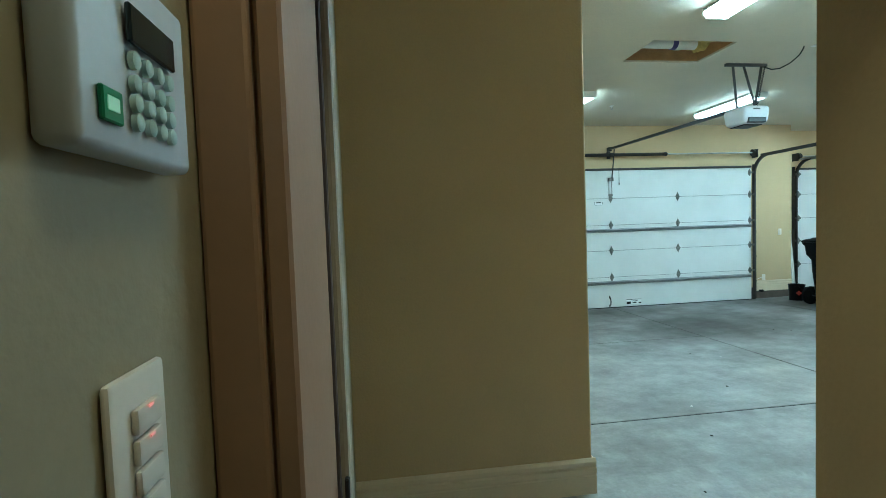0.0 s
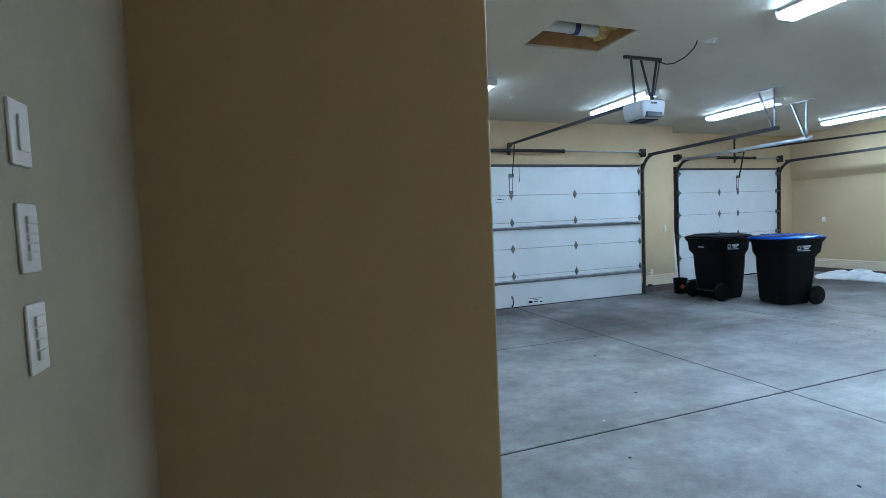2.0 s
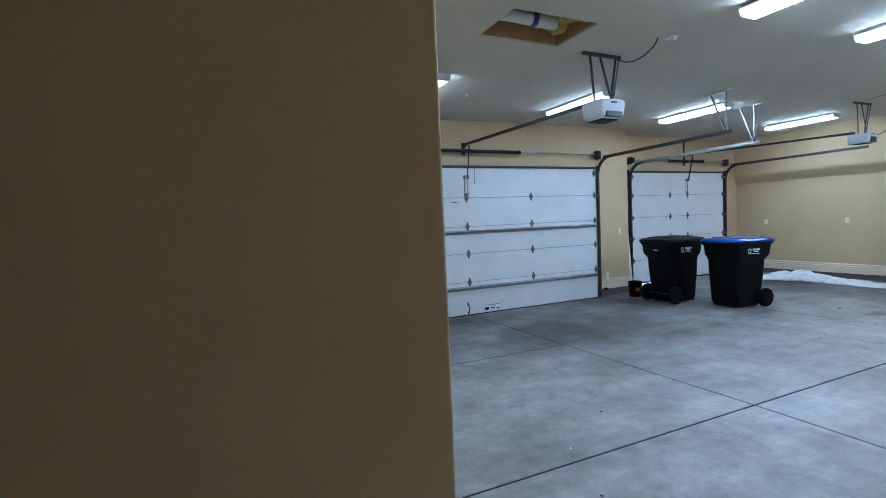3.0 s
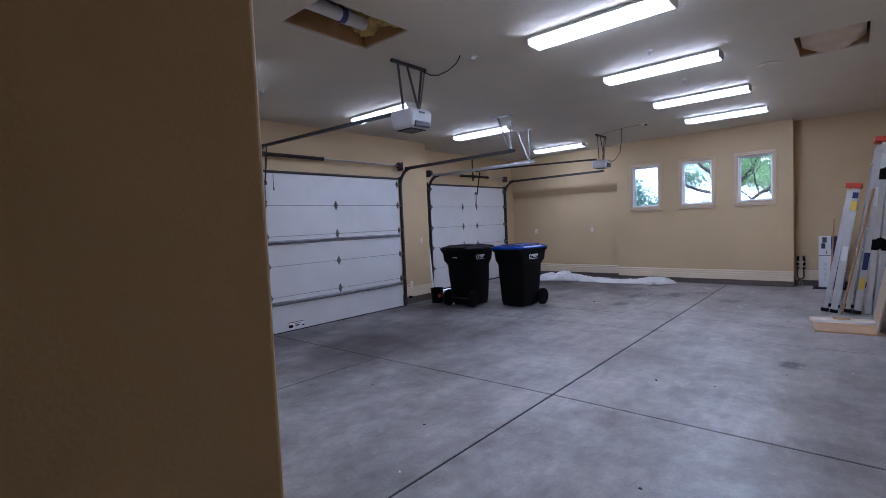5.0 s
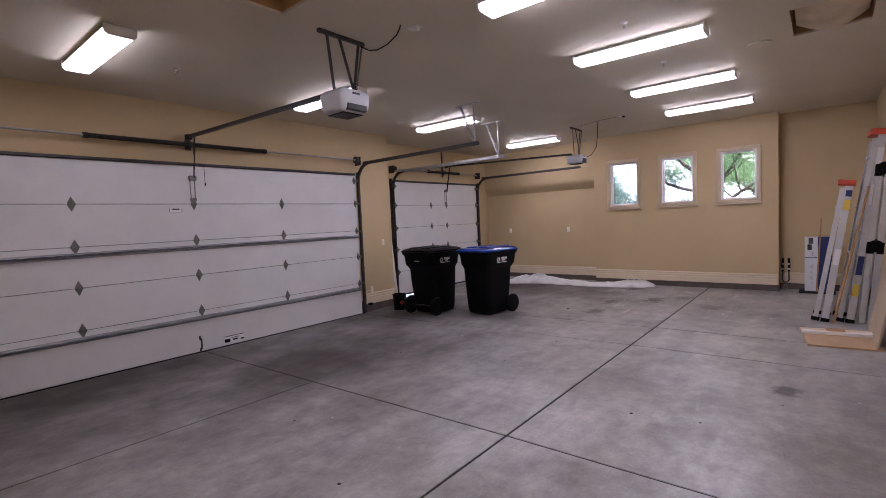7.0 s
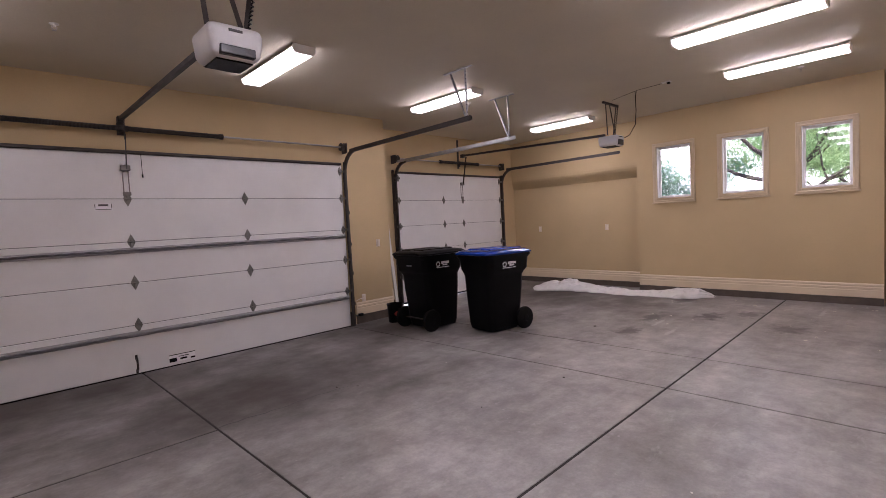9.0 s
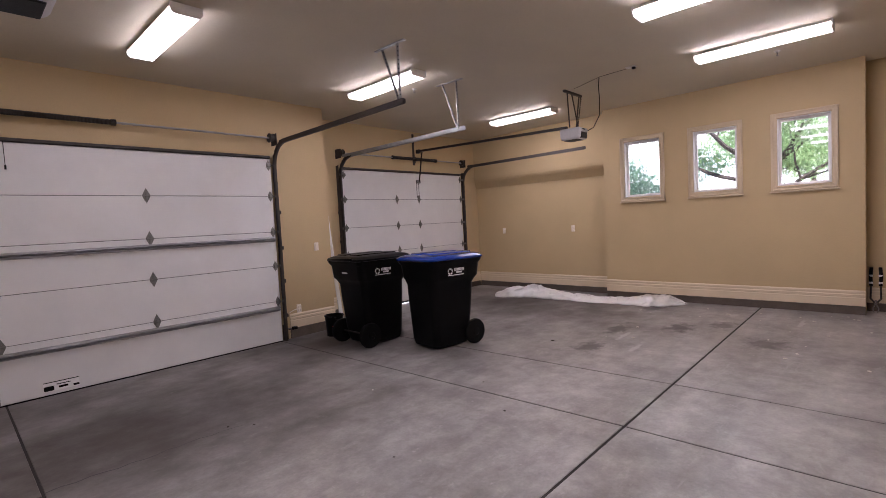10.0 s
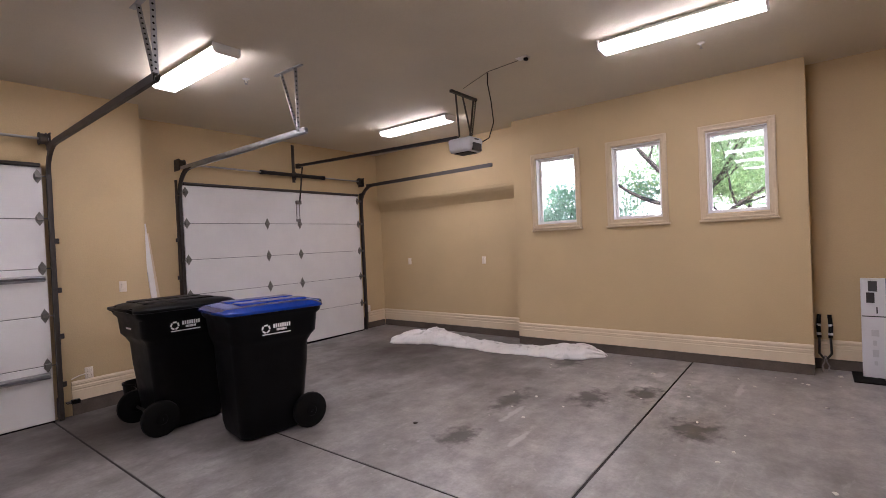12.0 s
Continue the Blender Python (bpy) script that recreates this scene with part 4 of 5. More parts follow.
def slanted(bm, w, h, d0, d1, r):
    """A low rounded casing, thicker at its middle height."""
    vs = box(bm, -w / 2, 0, -h / 2, w / 2, d1, h / 2, r, 3)
    for v in bm.verts:
        if v.co.y > d1 * 0.5:
            k = abs(v.co.x) / (w / 2)
            v.co.y -= (d1 - d0) * k * k
    return vs


def keypad():
    t = thing("alarm_keypad", "white plastic alarm keypad with teal keys on the hall wall", "keypad", on_west_wall(-0.169, 0.325, 1.607) @ Matrix.Diagonal((0.84, 1, 1, 1)))
    bm = bmesh.new()
    slanted(bm, 0.165, 0.12, 0.0235, 0.0285, 0.006)
    part("housing", bm, M_GREYPLASTIC, t, "", True)
    bm = bmesh.new()
    box(bm, -0.028, 0.0262, 0.008, 0.042, 0.0298, 0.031, 0.001)
    part("display", bm, M_LCD, t, "dark display window")
    bm = bmesh.new()
    box(bm, -0.064, 0.0245, -0.044, -0.040, 0.0278, -0.025, 0.001)
    part("status_window", bm, M_GREENPANEL, t, "green lit status window")
    bm = bmesh.new()
    box(bm, -0.060, 0.0279, -0.038, -0.046, 0.0285, -0.030, 0.0005)
    part("status_light", bm, M_GREENLED, t)
    bm = bmesh.new()
    box(bm, -0.062, 0.0262, 0.034, -0.058, 0.0275, 0.050, 0.001)
    part("power_light", bm, M_GREENLED, t)
    for j, z in enumerate((-0.001, -0.015, -0.0265, -0.038)):
        for i in range(4):
            bm = bmesh.new()
            x = -0.020 + 0.018 * i
            lathe(bm, [(0.0056, 0.0), (0.0056, 0.0035), (0.0045, 0.0044), (0.001, 0.0046)], 12, Matrix.Translation((x, 0.0255 - 0.45 * (x - 0.01) ** 2, z)) @ Matrix.Rotation(radians(-90), 4, "X"))
            part("key", bm, M_KEY, t, "", True)


keypad()


def switch_plate(m, w, h, buttons, label, toggles=False, lit=0):
    t = thing("light_switch", label, "switch", m)
    bm = bmesh.new()
    box(bm, -w / 2, 0, -h / 2, w / 2, 0.007, h / 2, 0.004, 2)
    part("plate", bm, M_SWITCH, t, "", True)
    for i in range(buttons):
        bm = bmesh.new()
        s = h * 0.66 / buttons
        z = h * 0.33 - s * (i + 0.5)
        box(bm, -w * 0.22, 0.0072, z - s * 0.42, w * 0.22, 0.0125, z + s * 0.42, 0.002, 2)
        b = part("rocker", bm, M_SWITCH, t, "", True)
        if i < lit:
            bm = bmesh.new()
            box(bm, -0.003, 0.0126, z + s * 0.28, 0.003, 0.0132, z + s * 0.36)
            part("indicator", bm, M_REDLED, b, "red indicator light")


switch_plate(on_west_wall(-0.169, 0.332, 1.352), 0.072, 0.122, 4, "almond keypad light switch with four buttons", lit=2)
switch_plate(on_west_wall(VEST, 1.672, 1.674), 0.070, 0.117, 1, "almond switch plate on the entry side wall")
switch_plate(on_west_wall(VEST, 1.672, 1.486), 0.070, 0.126, 5, "almond switch with a column of buttons")
switch_plate(on_west_wall(VEST, 1.672, 1.304), 0.070, 0.128, 4, "almond switch with four short buttons")


def wall_control(z, label, screen):
    t = thing("door_control", label, "wall control", on_west_wall(VEST, 1.29, z) @ Matrix.Diagonal((0.75, 0.7, 0.92 if screen else 0.82, 1)))
    bm = bmesh.new()
    slanted(bm, 0.08, 0.148, 0.020, 0.025, 0.009)
    part("housing", bm, M_BLACK, t, "", True)
    bm = bmesh.new()
    if screen:
        box(bm, -0.030, 0.0255, -0.005, 0.030, 0.0285, 0.060, 0.003)
        part("screen", bm, M_LABELWHITE, t, "pale screen")
        for i in range(2):
            bm = bmesh.new()
            box(bm, -0.028, 0.025, -0.058 + 0.022 * i, 0.028, 0.029, -0.041 + 0.022 * i, 0.003)
            part("button", bm, M_DARKGREY, t)
    else:
        box(bm, -0.018, 0.0255, -0.045, 0.018, 0.031, 0.04, 0.006, 2)
        part("push_bar", bm, M_DARKGREY, t, "", True)


wall_control(1.716, "black garage door push control on the wall", False)
wall_control(1.582, "black garage door control with a pale screen", True)

# hall ceiling lamp, above the doorway
t = thing("hall_lamp", "round flush hall ceiling lamp, switched on", "ceiling lamp", pose(0.35, 0.10, 2.699))
bm = bmesh.new()
lathe(bm, [(0.17, 0.0), (0.17, -0.02), (0.16, -0.025)], 28)
part("rim", bm, M_WHITE, t, "", True)
bm = bmesh.new()
lathe(bm, [(0.155, -0.0255), (0.15, -0.05), (0.11, -0.08), (0.02, -0.095)], 28)
part("shade", bm, M_HALL_LAMP, t, "frosted glowing glass", True)


# ---- closet doors in the south wall ----
M_CREAMDOOR = material("cream_door_paint", (0.64, 0.54, 0.40), 0.45, vary=0.04, scale=3, fine=70, bump=0.06)
M_BRONZE = material("dark_bronze_hardware", (0.05, 0.04, 0.035), 0.4, 0.8, vary=0.15, scale=20)


def closet(name, x0, x1, leaves, levers, hinges, label):
    t = tagged(new(name), label, "door", "", "structure")
    z1 = 2.66
    for nm, bx in (("casing", (x0 - 0.09, -0.02, x0 + 0.0, z1 + 0.09)), ("casing", (x1 - 0.0, -0.02, x1 + 0.09, z1 + 0.09)), ("head_casing", (x0, z1, x1, z1 + 0.09))):
        bm = bmesh.new()
        box(bm, bx[0], SOUTH + 0.001, bx[1] + 0.03, bx[2], SOUTH + 0.018, bx[3], 0.004)
        part(nm, bm, M_CREAMDOOR, t)
    w = (x1 - x0) / leaves
    for i in range(leaves):
        a, b = x0 + w * i + 0.004, x0 + w * (i + 1) - 0.004
        holes = [(a + 0.20, a + 0.50, 2.09, 2.41), (a + 0.20, a + 0.50, 0.72, 1.01)]
        bm = bmesh.new()
        panel(bm, 1, SOUTH - 0.055, SOUTH - 0.012, (a, b), (0.01, z1 - 0.006), holes)
        leaf = part("door_leaf", bm, M_CREAMDOOR, t, "cream painted louvred door leaf")
        for h in holes:
            bm = bmesh.new()
            n = int((h[3] - h[2]) / 0.034)
            for k in range(n):
                z = h[2] + (k + 0.5) * (h[3] - h[2]) / n
                box(bm, h[0], -0.004, -0.024, h[1], 0.004, 0.024, 0.0, 1, Matrix.Translation((0, SOUTH - 0.033, z)) @ Matrix.Rotation(radians(-40), 4, "X"))
            ob = part("louvre_slats", bm, M_CREAMDOOR, leaf)
            bm = bmesh.new()
            box(bm, h[0], SOUTH - 0.075, h[2], h[1], SOUTH - 0.068, h[3])
            part("louvre_backing", bm, M_CREAMDOOR, leaf)
    for x in hinges:
        for z in (0.50, 1.75, 2.40):
            bm = bmesh.new()
            rod(bm, (x, SOUTH + 0.022, z - 0.055), (x, SOUTH + 0.022, z + 0.055), 0.011, 10)
            box(bm, x - 0.03, SOUTH + 0.0185, z - 0.05, x + 0.03, SOUTH + 0.0225, z + 0.05)
            part("hinge", bm, M_BRONZE, t, "dark bronze hinge")
    for x, s in levers:
        bm = bmesh.new()
        box(bm, x - 0.025, SOUTH - 0.011, 0.955, x + 0.025, SOUTH - 0.002, 1.15, 0.004, 2)
        rod(bm, (x, SOUTH - 0.005, 1.0), (x, SOUTH + 0.06, 1.0), 0.013, 12)
        tube(bm, [(x, SOUTH + 0.055, 1.0), (x + 0.04 * s, SOUTH + 0.06, 1.0), (x + 0.13 * s, SOUTH + 0.058, 0.985)], 0.014, 8)
        part("lever_handle", bm, M_BRONZE, t, "dark bronze lever handle")
    bm = bmesh.new()
    box(bm, x0 - 0.1, SOUTH - 0.8, -0.02, x1 + 0.1, SOUTH - 0.78, z1 + 0.2)
    part("closet_back", bm, M_WALL, t)
    bm = bmesh.new()
    box(bm, x0, SOUTH - 0.15, -0.03, x1, SOUTH + 0.02, 0.008, 0.003)
    part("threshold", bm, M_GALV, t, "grey metal threshold")


closet("door_3", 5.30, 6.96, 2, ((6.86, -1),), (6.93,), "pair of cream louvred closet doors, closed")
closet("door_4", 7.50, 8.42, 1, ((7.98, -1),), (7.98,), "cream louvred closet door, closed")

t = thing("hose_bib", "dark metal hose tap low on the wall", "hose tap", pose(4.55, SOUTH + 0.001, 0.50))
bm = bmesh.new()
rod(bm, (0, 0, 0), (0, 0.09, 0), 0.013, 10)
rod(bm, (0, 0.07, 0.01), (0.0, 0.12, -0.05), 0.012, 10)
part("spout", bm, M_BRONZE, t)
bm = bmesh.new()
rod(bm, (0, 0.06, 0.0), (0, 0.06, 0.05), 0.006, 8)
lathe(bm, [(0.03, 0.05), (0.033, 0.055), (0.03, 0.06)], 14, Matrix.Translation((0, 0.06, 0)))
part("handwheel", bm, M_BRONZE, t)


# ---- outlets and switches of the garage ----
def plate(name, label, category, m, outlet):
    t = thing(name, label, category, m)
    bm = bmesh.new()
    box(bm, -0.036, 0, -0.058, 0.036, 0.007, 0.058, 0.004, 2)
    part("plate", bm, M_SWITCH, t, "", True)
    if outlet:
        for s in (-1, 1):
            bm = bmesh.new()
            box(bm, -0.017, 0.0072, 0.024 * s - 0.017, 0.017, 0.0095, 0.024 * s + 0.017, 0.004, 2)
            part("socket", bm, M_SWITCH, t)
    else:
        bm = bmesh.new()
        box(bm, -0.017, 0.0072, -0.034, 0.017, 0.012, 0.034, 0.003)
        part("rocker", bm, M_SWITCH, t)


def facing(x, y, z, deg):
    """Local y points out of the wall, turned by deg about z."""
    return pose(x, y, z, 0, 0, deg)


plate("light_switch", "cream wall switch on the pier between the doors", "switch", facing(7.47, NORTH - 0.001, 1.18, 180), False)
plate("wall_outlet", "cream wall outlet low on the pier", "outlet", facing(7.13, NORTH - 0.001, 0.335, 180), True)
plate("wall_outlet", "cream wall outlet beside the single door", "outlet", facing(11.52, NORTH2 - 0.001, 0.36, 180), True)
plate("wall_outlet", "cream wall outlet on the tan wall", "outlet", facing(FAR - 0.001, 6.26, 1.19, 90), True)
plate("wall_outlet", "cream wall plate on the tan wall near the corner", "outlet", facing(FAR - 0.001, 7.85, 1.19, 90), False)
bm = bmesh.new()
tube(bm, [(6.98, NORTH - 0.008, 0.30), (7.05, NORTH - 0.008, 0.325), (7.10, NORTH - 0.008, 0.33)], 0.006, 8)
tagged(mesh_object("sensor_cable", bm, M_SWITCH, True), "thin tan sensor cable along the pier wall", "cable")
t = thing("safety_sensor", "small black garage door safety sensor beside the track", "sensor", pose(6.985, 7.86, 0.10))
bm = bmesh.new()
box(bm, -0.035, -0.025, -0.02, 0.035, 0.025, 0.02, 0.006, 2)
part("sensor_body", bm, M_BLACK, t)
bm = bmesh.new()
box(bm, -0.06, 0.026, -0.02, 0.02, 0.105, -0.012)
part("bracket", bm, M_TRACK, t)


# small things on the wide door
def door_fittings():
    bm = bmesh.new()
    box(bm, 3.765, 7.9075, 1.775, 3.925, 7.9093, 1.845)
    lab = part("label_plate", bm, M_LABELWHITE, big, "small white maker's label with dark bars")
    for bx in ((3.80, 1.818, 3.89, 1.838), (3.775, 1.780, 3.915, 1.786), (3.768, 1.795, 3.775, 1.84), (3.915, 1.795, 3.922, 1.84)):
        bm = bmesh.new()
        box(bm, bx[0], 7.906, bx[1], bx[2], 7.9073, bx[3])
        part("label_bar", bm, M_DARKGREY, lab)
    bm = bmesh.new()
    box(bm, 4.34, 7.9075, -0.015, 4.62, 7.9093, 0.075)
    lab = part("warning_label", bm, M_LABELWHITE, big, "white warning sticker with black bars")
    for bx in ((4.34, 0.068, 4.62, 0.076), (4.342, -0.01, 4.42, 0.035), (4.455, 0.005, 4.53, 0.025), (4.57, -0.005, 4.618, 0.015), (4.44, 0.04, 4.55, 0.048)):
        bm = bmesh.new()
        box(bm, bx[0], 7.906, bx[1], bx[2], 7.9073, bx[3])
        part("label_bar", bm, M_BLACK, lab)
    bm = bmesh.new()
    tube(bm, [(4.02, 7.908, 0.13), (4.02, 7.875, 0.12), (4.02, 7.862, 0.06), (4.02, 7.870, 0.0), (4.02, 7.908, -0.02)], 0.011, 8, (1, 0, 0))
    box(bm, 4.008, 7.903, 0.105, 4.032, 7.9095, 0.16, 0.003)
    box(bm, 4.008, 7.903, -0.045, 4.032, 7.9095, 0.0, 0.003)
    part("lift_handle", bm, M_TRACK, big, "dark steel lift handle")


door_fittings()
bm = bmesh.new()
tube(bm, [(4.23, 7.895, 2.40), (4.23, 7.893, 2.25), (4.231, 7.893, 2.17)], 0.003, 6, (1, 0, 0))
rod(bm, (4.231, 7.893, 2.17), (4.231, 7.893, 2.13), 0.008, 8)
part("pull_cord", bm, M_BLACK, big, "short black pull cord")


# ---- wheeled bins ----
def ring_loft(bm, rings, seg=6):
    """Rounded rectangles (z, x0, x1, half width, corner radius) joined into a skin."""
    loops = []
    for z, x0, x1, hw, r in rings:
        pts = []
        for cx, cy, a0 in ((x1 - r, hw - r, 0), (x0 + r, hw - r, 90), (x0 + r, -hw + r, 180), (x1 - r, -hw + r, 270)):
            for i in range(seg + 1):
                a = radians(a0 + 90 * i / seg)
                pts.append(bm.verts.new((cx + r * math.cos(a), cy + r * math.sin(a), z)))
        loops.append(pts)
    n = len(loops[0])
    for a, b in zip(loops, loops[1:]):
        for i in range(n):
            j = (i + 1) % n
            bm.faces.new((a[i], a[j], b[j], b[i]))
    bm.faces.new(list(reversed(loops[0])))
    bm.faces.new(loops[-1])


def wheeled_bin(m, lid_mat, label):
    t = thing("wheeled_bin", label, "waste bin", m, "wheeled waste bins")
    bm = bmesh.new()
    ring_loft(bm, [(0.015, -0.17, 0.27, 0.20, 0.06), (0.03, -0.20, 0.295, 0.23, 0.07), (0.10, -0.225, 0.31, 0.25, 0.08), (0.55, -0.275, 0.335, 0.275, 0.085), (0.74, -0.29, 0.342, 0.278, 0.085), (0.79, -0.315, 0.352, 0.298, 0.08), (0.825, -0.345, 0.365, 0.315, 0.08), (0.97, -0.358, 0.38, 0.328, 0.08), (1.0, -0.385, 0.405, 0.345, 0.08), (1.03, -0.392, 0.412, 0.35, 0.08)])
    body = part("body", bm, M_BLACK, t, "tapered black plastic body", True)
    bm = bmesh.new()
    ring_loft(bm, [(1.031, -0.395, 0.416, 0.356, 0.08), (1.036, -0.402, 0.428, 0.366, 0.09), (1.056, -0.40, 0.430, 0.366, 0.10), (1.078, -0.375, 0.405, 0.335, 0.11), (1.088, -0.345, 0.36, 0.30, 0.11), (1.096, -0.30, 0.30, 0.26, 0.11), (1.099, -0.2, 0.2, 0.18, 0.1)])
    lid = part("lid", bm, lid_mat, t, "raised plastic lid", True)
    for y in (-0.13, 0.13):
        bm = bmesh.new()
        box(bm, -0.30, y - 0.095, 1.078, 0.27, y + 0.095, 1.109, 0.014, 3)
        part("lid_rib", bm, lid_mat, lid, "", True)
    bm = bmesh.new()
    tube(bm, [(-0.36, -0.24, 1.02), (-0.415, -0.24, 1.055), (-0.425, -0.22, 1.06), (-0.425, 0.22, 1.06), (-0.415, 0.24, 1.055), (-0.36, 0.24, 1.02)], 0.016, 8)
    part("handle", bm, M_BLACK, t, "", True)
    for y in (-0.2, 0.2):
        bm = bmesh.new()
        box(bm, -0.425, y - 0.02, 1.04, -0.36, y + 0.02, 1.075, 0.01, 2)
        part("lid_hinge", bm, lid_mat, t)
    for s in (-1, 1):
        bm = bmesh.new()
        lathe(bm, [(0.05, -0.025), (0.124, -0.030), (0.144, -0.022), (0.15, 0.0), (0.144, 0.022), (0.124, 0.030), (0.05, 0.025)], 28, Matrix.Translation((-0.245, 0.285 * s, 0.15)) @ Matrix.Rotation(radians(90), 4, "X"))
        wheel = part("wheel", bm, M_RUBBER, t, "black moulded wheel", True)
        bm = bmesh.new()
        lathe(bm, [(0.045, -0.034), (0.04, -0.038), (0.01, -0.038), (0.01, 0.038), (0.04, 0.038), (0.045, 0.034)], 18, Matrix.Translation((-0.245, 0.285 * s, 0.15)) @ Matrix.Rotation(radians(90), 4, "X"))
        part("hub", bm, M_BLACK, wheel, "", True)
    bm = bmesh.new()
    rod(bm, (-0.245, -0.255, 0.15), (-0.245, 0.255, 0.15), 0.011, 10)
    part("axle", bm, M_TRACK, t)
    # pale mark and bars on both sides
    for s in (-1, 1):
        bm = bmesh.new()
        f = Matrix.Translation((0.0, 0.3225 * s, 0.90)) @ Matrix.Rotation(radians(-3.7 * s), 4, "X") @ Matrix.Diagonal((1.35, 1, 1.35, 1))
        x = s
        for i in range(5):
            a = radians(90 + 72 * i)
            box(bm, -0.011, -0.001, -0.005, 0.011, 0.001, 0.005, 0.0, 1, f @ Matrix.Translation((0.085 * x + 0.021 * math.cos(a), 0, 0.021 * math.sin(a))) @ Matrix.Rotation(-a + radians(90), 4, "Y"))
        part("round_mark", bm, M_LABELWHITE, body, "white ring mark")
        for q, z, w, h in ((-0.012, 0.012, 0.055, 0.012), (-0.010, -0.012, 0.032, 0.007), (0.02, -0.034, 0.088, 0.003)):
            bm = bmesh.new()
            n = 8 if h > 0.005 else 1
            for k in range(n):
                c = q * x + (-w + (k + 0.5) * 2 * w / n)
                box(bm, c - w / n * (0.72 if n > 1 else 1), -0.001, z - h, c + w / n * (0.72 if n > 1 else 1), 0.001, z + h, 0.0, 1, f)
            part("print_bar", bm, M_LABELWHITE, body, "white printed bar")
    bm = bmesh.new()
    for k in range(5):
        box(bm, -0.3575, 0.04 - 0.022 * k, 0.885, -0.352, 0.055 - 0.022 * k, 0.898)
    part("serial_print", bm, M_LABELWHITE, body)
    return t


wheeled_bin(pose(7.50, 6.81, ground(7.50, 6.81), 0, 0, -1) @ Matrix.Scale(1.03, 4), M_BLACK, "black wheeled waste bin with black lid, closed")
wheeled_bin(pose(7.84, 5.86, ground(7.84, 5.86), 0, 0, 172), M_BLUE, "black wheeled waste bin with blue lid, closed")


# ---- bucket and scraps by the pier ----
t = thing("paint_bucket", "black plastic bucket with a red label beside the bin", "bucket", pose(7.42, 7.55, ground(7.4, 7.5)))
bm = bmesh.new()
lathe(bm, [(0.105, 0.001), (0.112, 0.004), (0.125, 0.27), (0.132, 0.272), (0.132, 0.287), (0.126, 0.29), (0.118, 0.285), (0.104, 0.02), (0.02, 0.015)], 30)
part("pail", bm, M_BLACK, t, "", True)
M_RED = material("red_print", (0.45, 0.05, 0.03), 0.5, vary=0.1)
bm = bmesh.new()
prism(bm, [(0, 0.10), (0.045, 0.145), (0, 0.19), (-0.045, 0.145)], -0.1215, -0.119, Matrix.Rotation(radians(-28), 4, "Z"))
part("label", bm, M_RED, t, "red diamond label")
bm = bmesh.new()
tube(bm, [(0.134 * math.cos(radians(a)), 0.134 * math.sin(radians(a)), 0.255 - 0.13 * math.sin(radians(a + 118))) for a in range(-118, 63, 12)], 0.003, 6)
part("wire_handle", bm, M_TRACK, t)

for k, (x, dx, mat, lab) in enumerate(((7.80, 0.10, M_WHITE, "white trim board leaning in the recess"), (7.86, 0.13, M_TRIM, "cream trim board leaning in the recess"))):
    bm = bmesh.new()
    prism(bm, [(-0.03, 0), (0.03, 0), (0.03, 1.92 - 0.1 * k), (-0.03, 1.92 - 0.1 * k)], -0.008, 0.008, Matrix.Translation((x + dx + 0.02, 8.10 + 0.12 * k, -0.05)) @ Matrix.Rotation(radians(-5.5 - k), 4, "Y"))
    tagged(mesh_object("trim_board", bm, mat), lab, "board", "leaning trim boards")


# ---- crumpled plastic sheet ----
M_SHEET = material("white_plastic_sheeting", (0.72, 0.71, 0.69), 0.3, vary=0.04, scale=10, fine=40, bump=0.1)


def sheeting():
    bm = bmesh.new()
    nu, nv = 150, 34
    rows = []
    for i in range(nu + 1):
        u = i / nu
        cx = 10.98 + 0.38 * u + 0.05 * math.sin(u * 7)
        cy = 7.42 - 3.25 * u
        w = 0.19 + 0.10 * (1 - u) * (0.5 + 0.5 * math.sin(u * 9 + 1)) + 0.06 * noise.noise(Vector((u * 6, 0, 0)))
        if u > 0.72:
            w += 0.08 * math.sin((u - 0.72) / 0.28 * math.pi)
        end = min(1, u * 14, (1 - u) * 16)
        h = 1.0 * (0.07 + 0.13 * math.exp(-((u - 0.22) / 0.16) ** 2) + 0.07 * math.exp(-((u - 0.88) / 0.09) ** 2) + 0.03 * noise.noise(Vector((u * 9, 3, 0)))) * end ** 0.5
        row = []
        for j in range(nv + 1):
            v = 2 * j / nv - 1
            p = Vector((u * 26, v * 2.2, 0))
            fold = 0.5 + 0.5 * noise.noise(p) + 0.35 * abs(noise.noise(p * 2.3)) + 0.2 * abs(noise.noise(p * 5.1))
            prof = max(0, 1 - abs(v) ** 2.6)
            z = 0.006 + h * prof * (0.6 + 0.5 * fold)
            edge = 1 + 0.18 * noise.noise(Vector((u * 18, v * 3, 7)))
            row.append(bm.verts.new((cx + v * w * edge * max(0.15, end ** 0.5), cy + 0.05 * noise.noise(p * 1.7), z if 0 < j < nv else 0.002)))
        rows.append(row)
    for a, b in zip(rows, rows[1:]):
        for j in range(nv):
            bm.faces.new((a[j], a[j + 1], b[j + 1], b[j]))
    bmesh.ops.recalc_face_normals(bm, faces=bm.faces)
    me = bpy.data.meshes.new("plastic_sheet")
    bm.to_mesh(me)
    bm.free()
    me.materials.append(M_SHEET)
    ob = new("plastic_sheet", me)
    mod = ob.modifiers.new("thickness", "SOLIDIFY")
    mod.thickness = 0.003
    me.shade_smooth()
    tagged(ob, "crumpled white plastic sheeting lying along the wall", "plastic sheet")


sheeting()

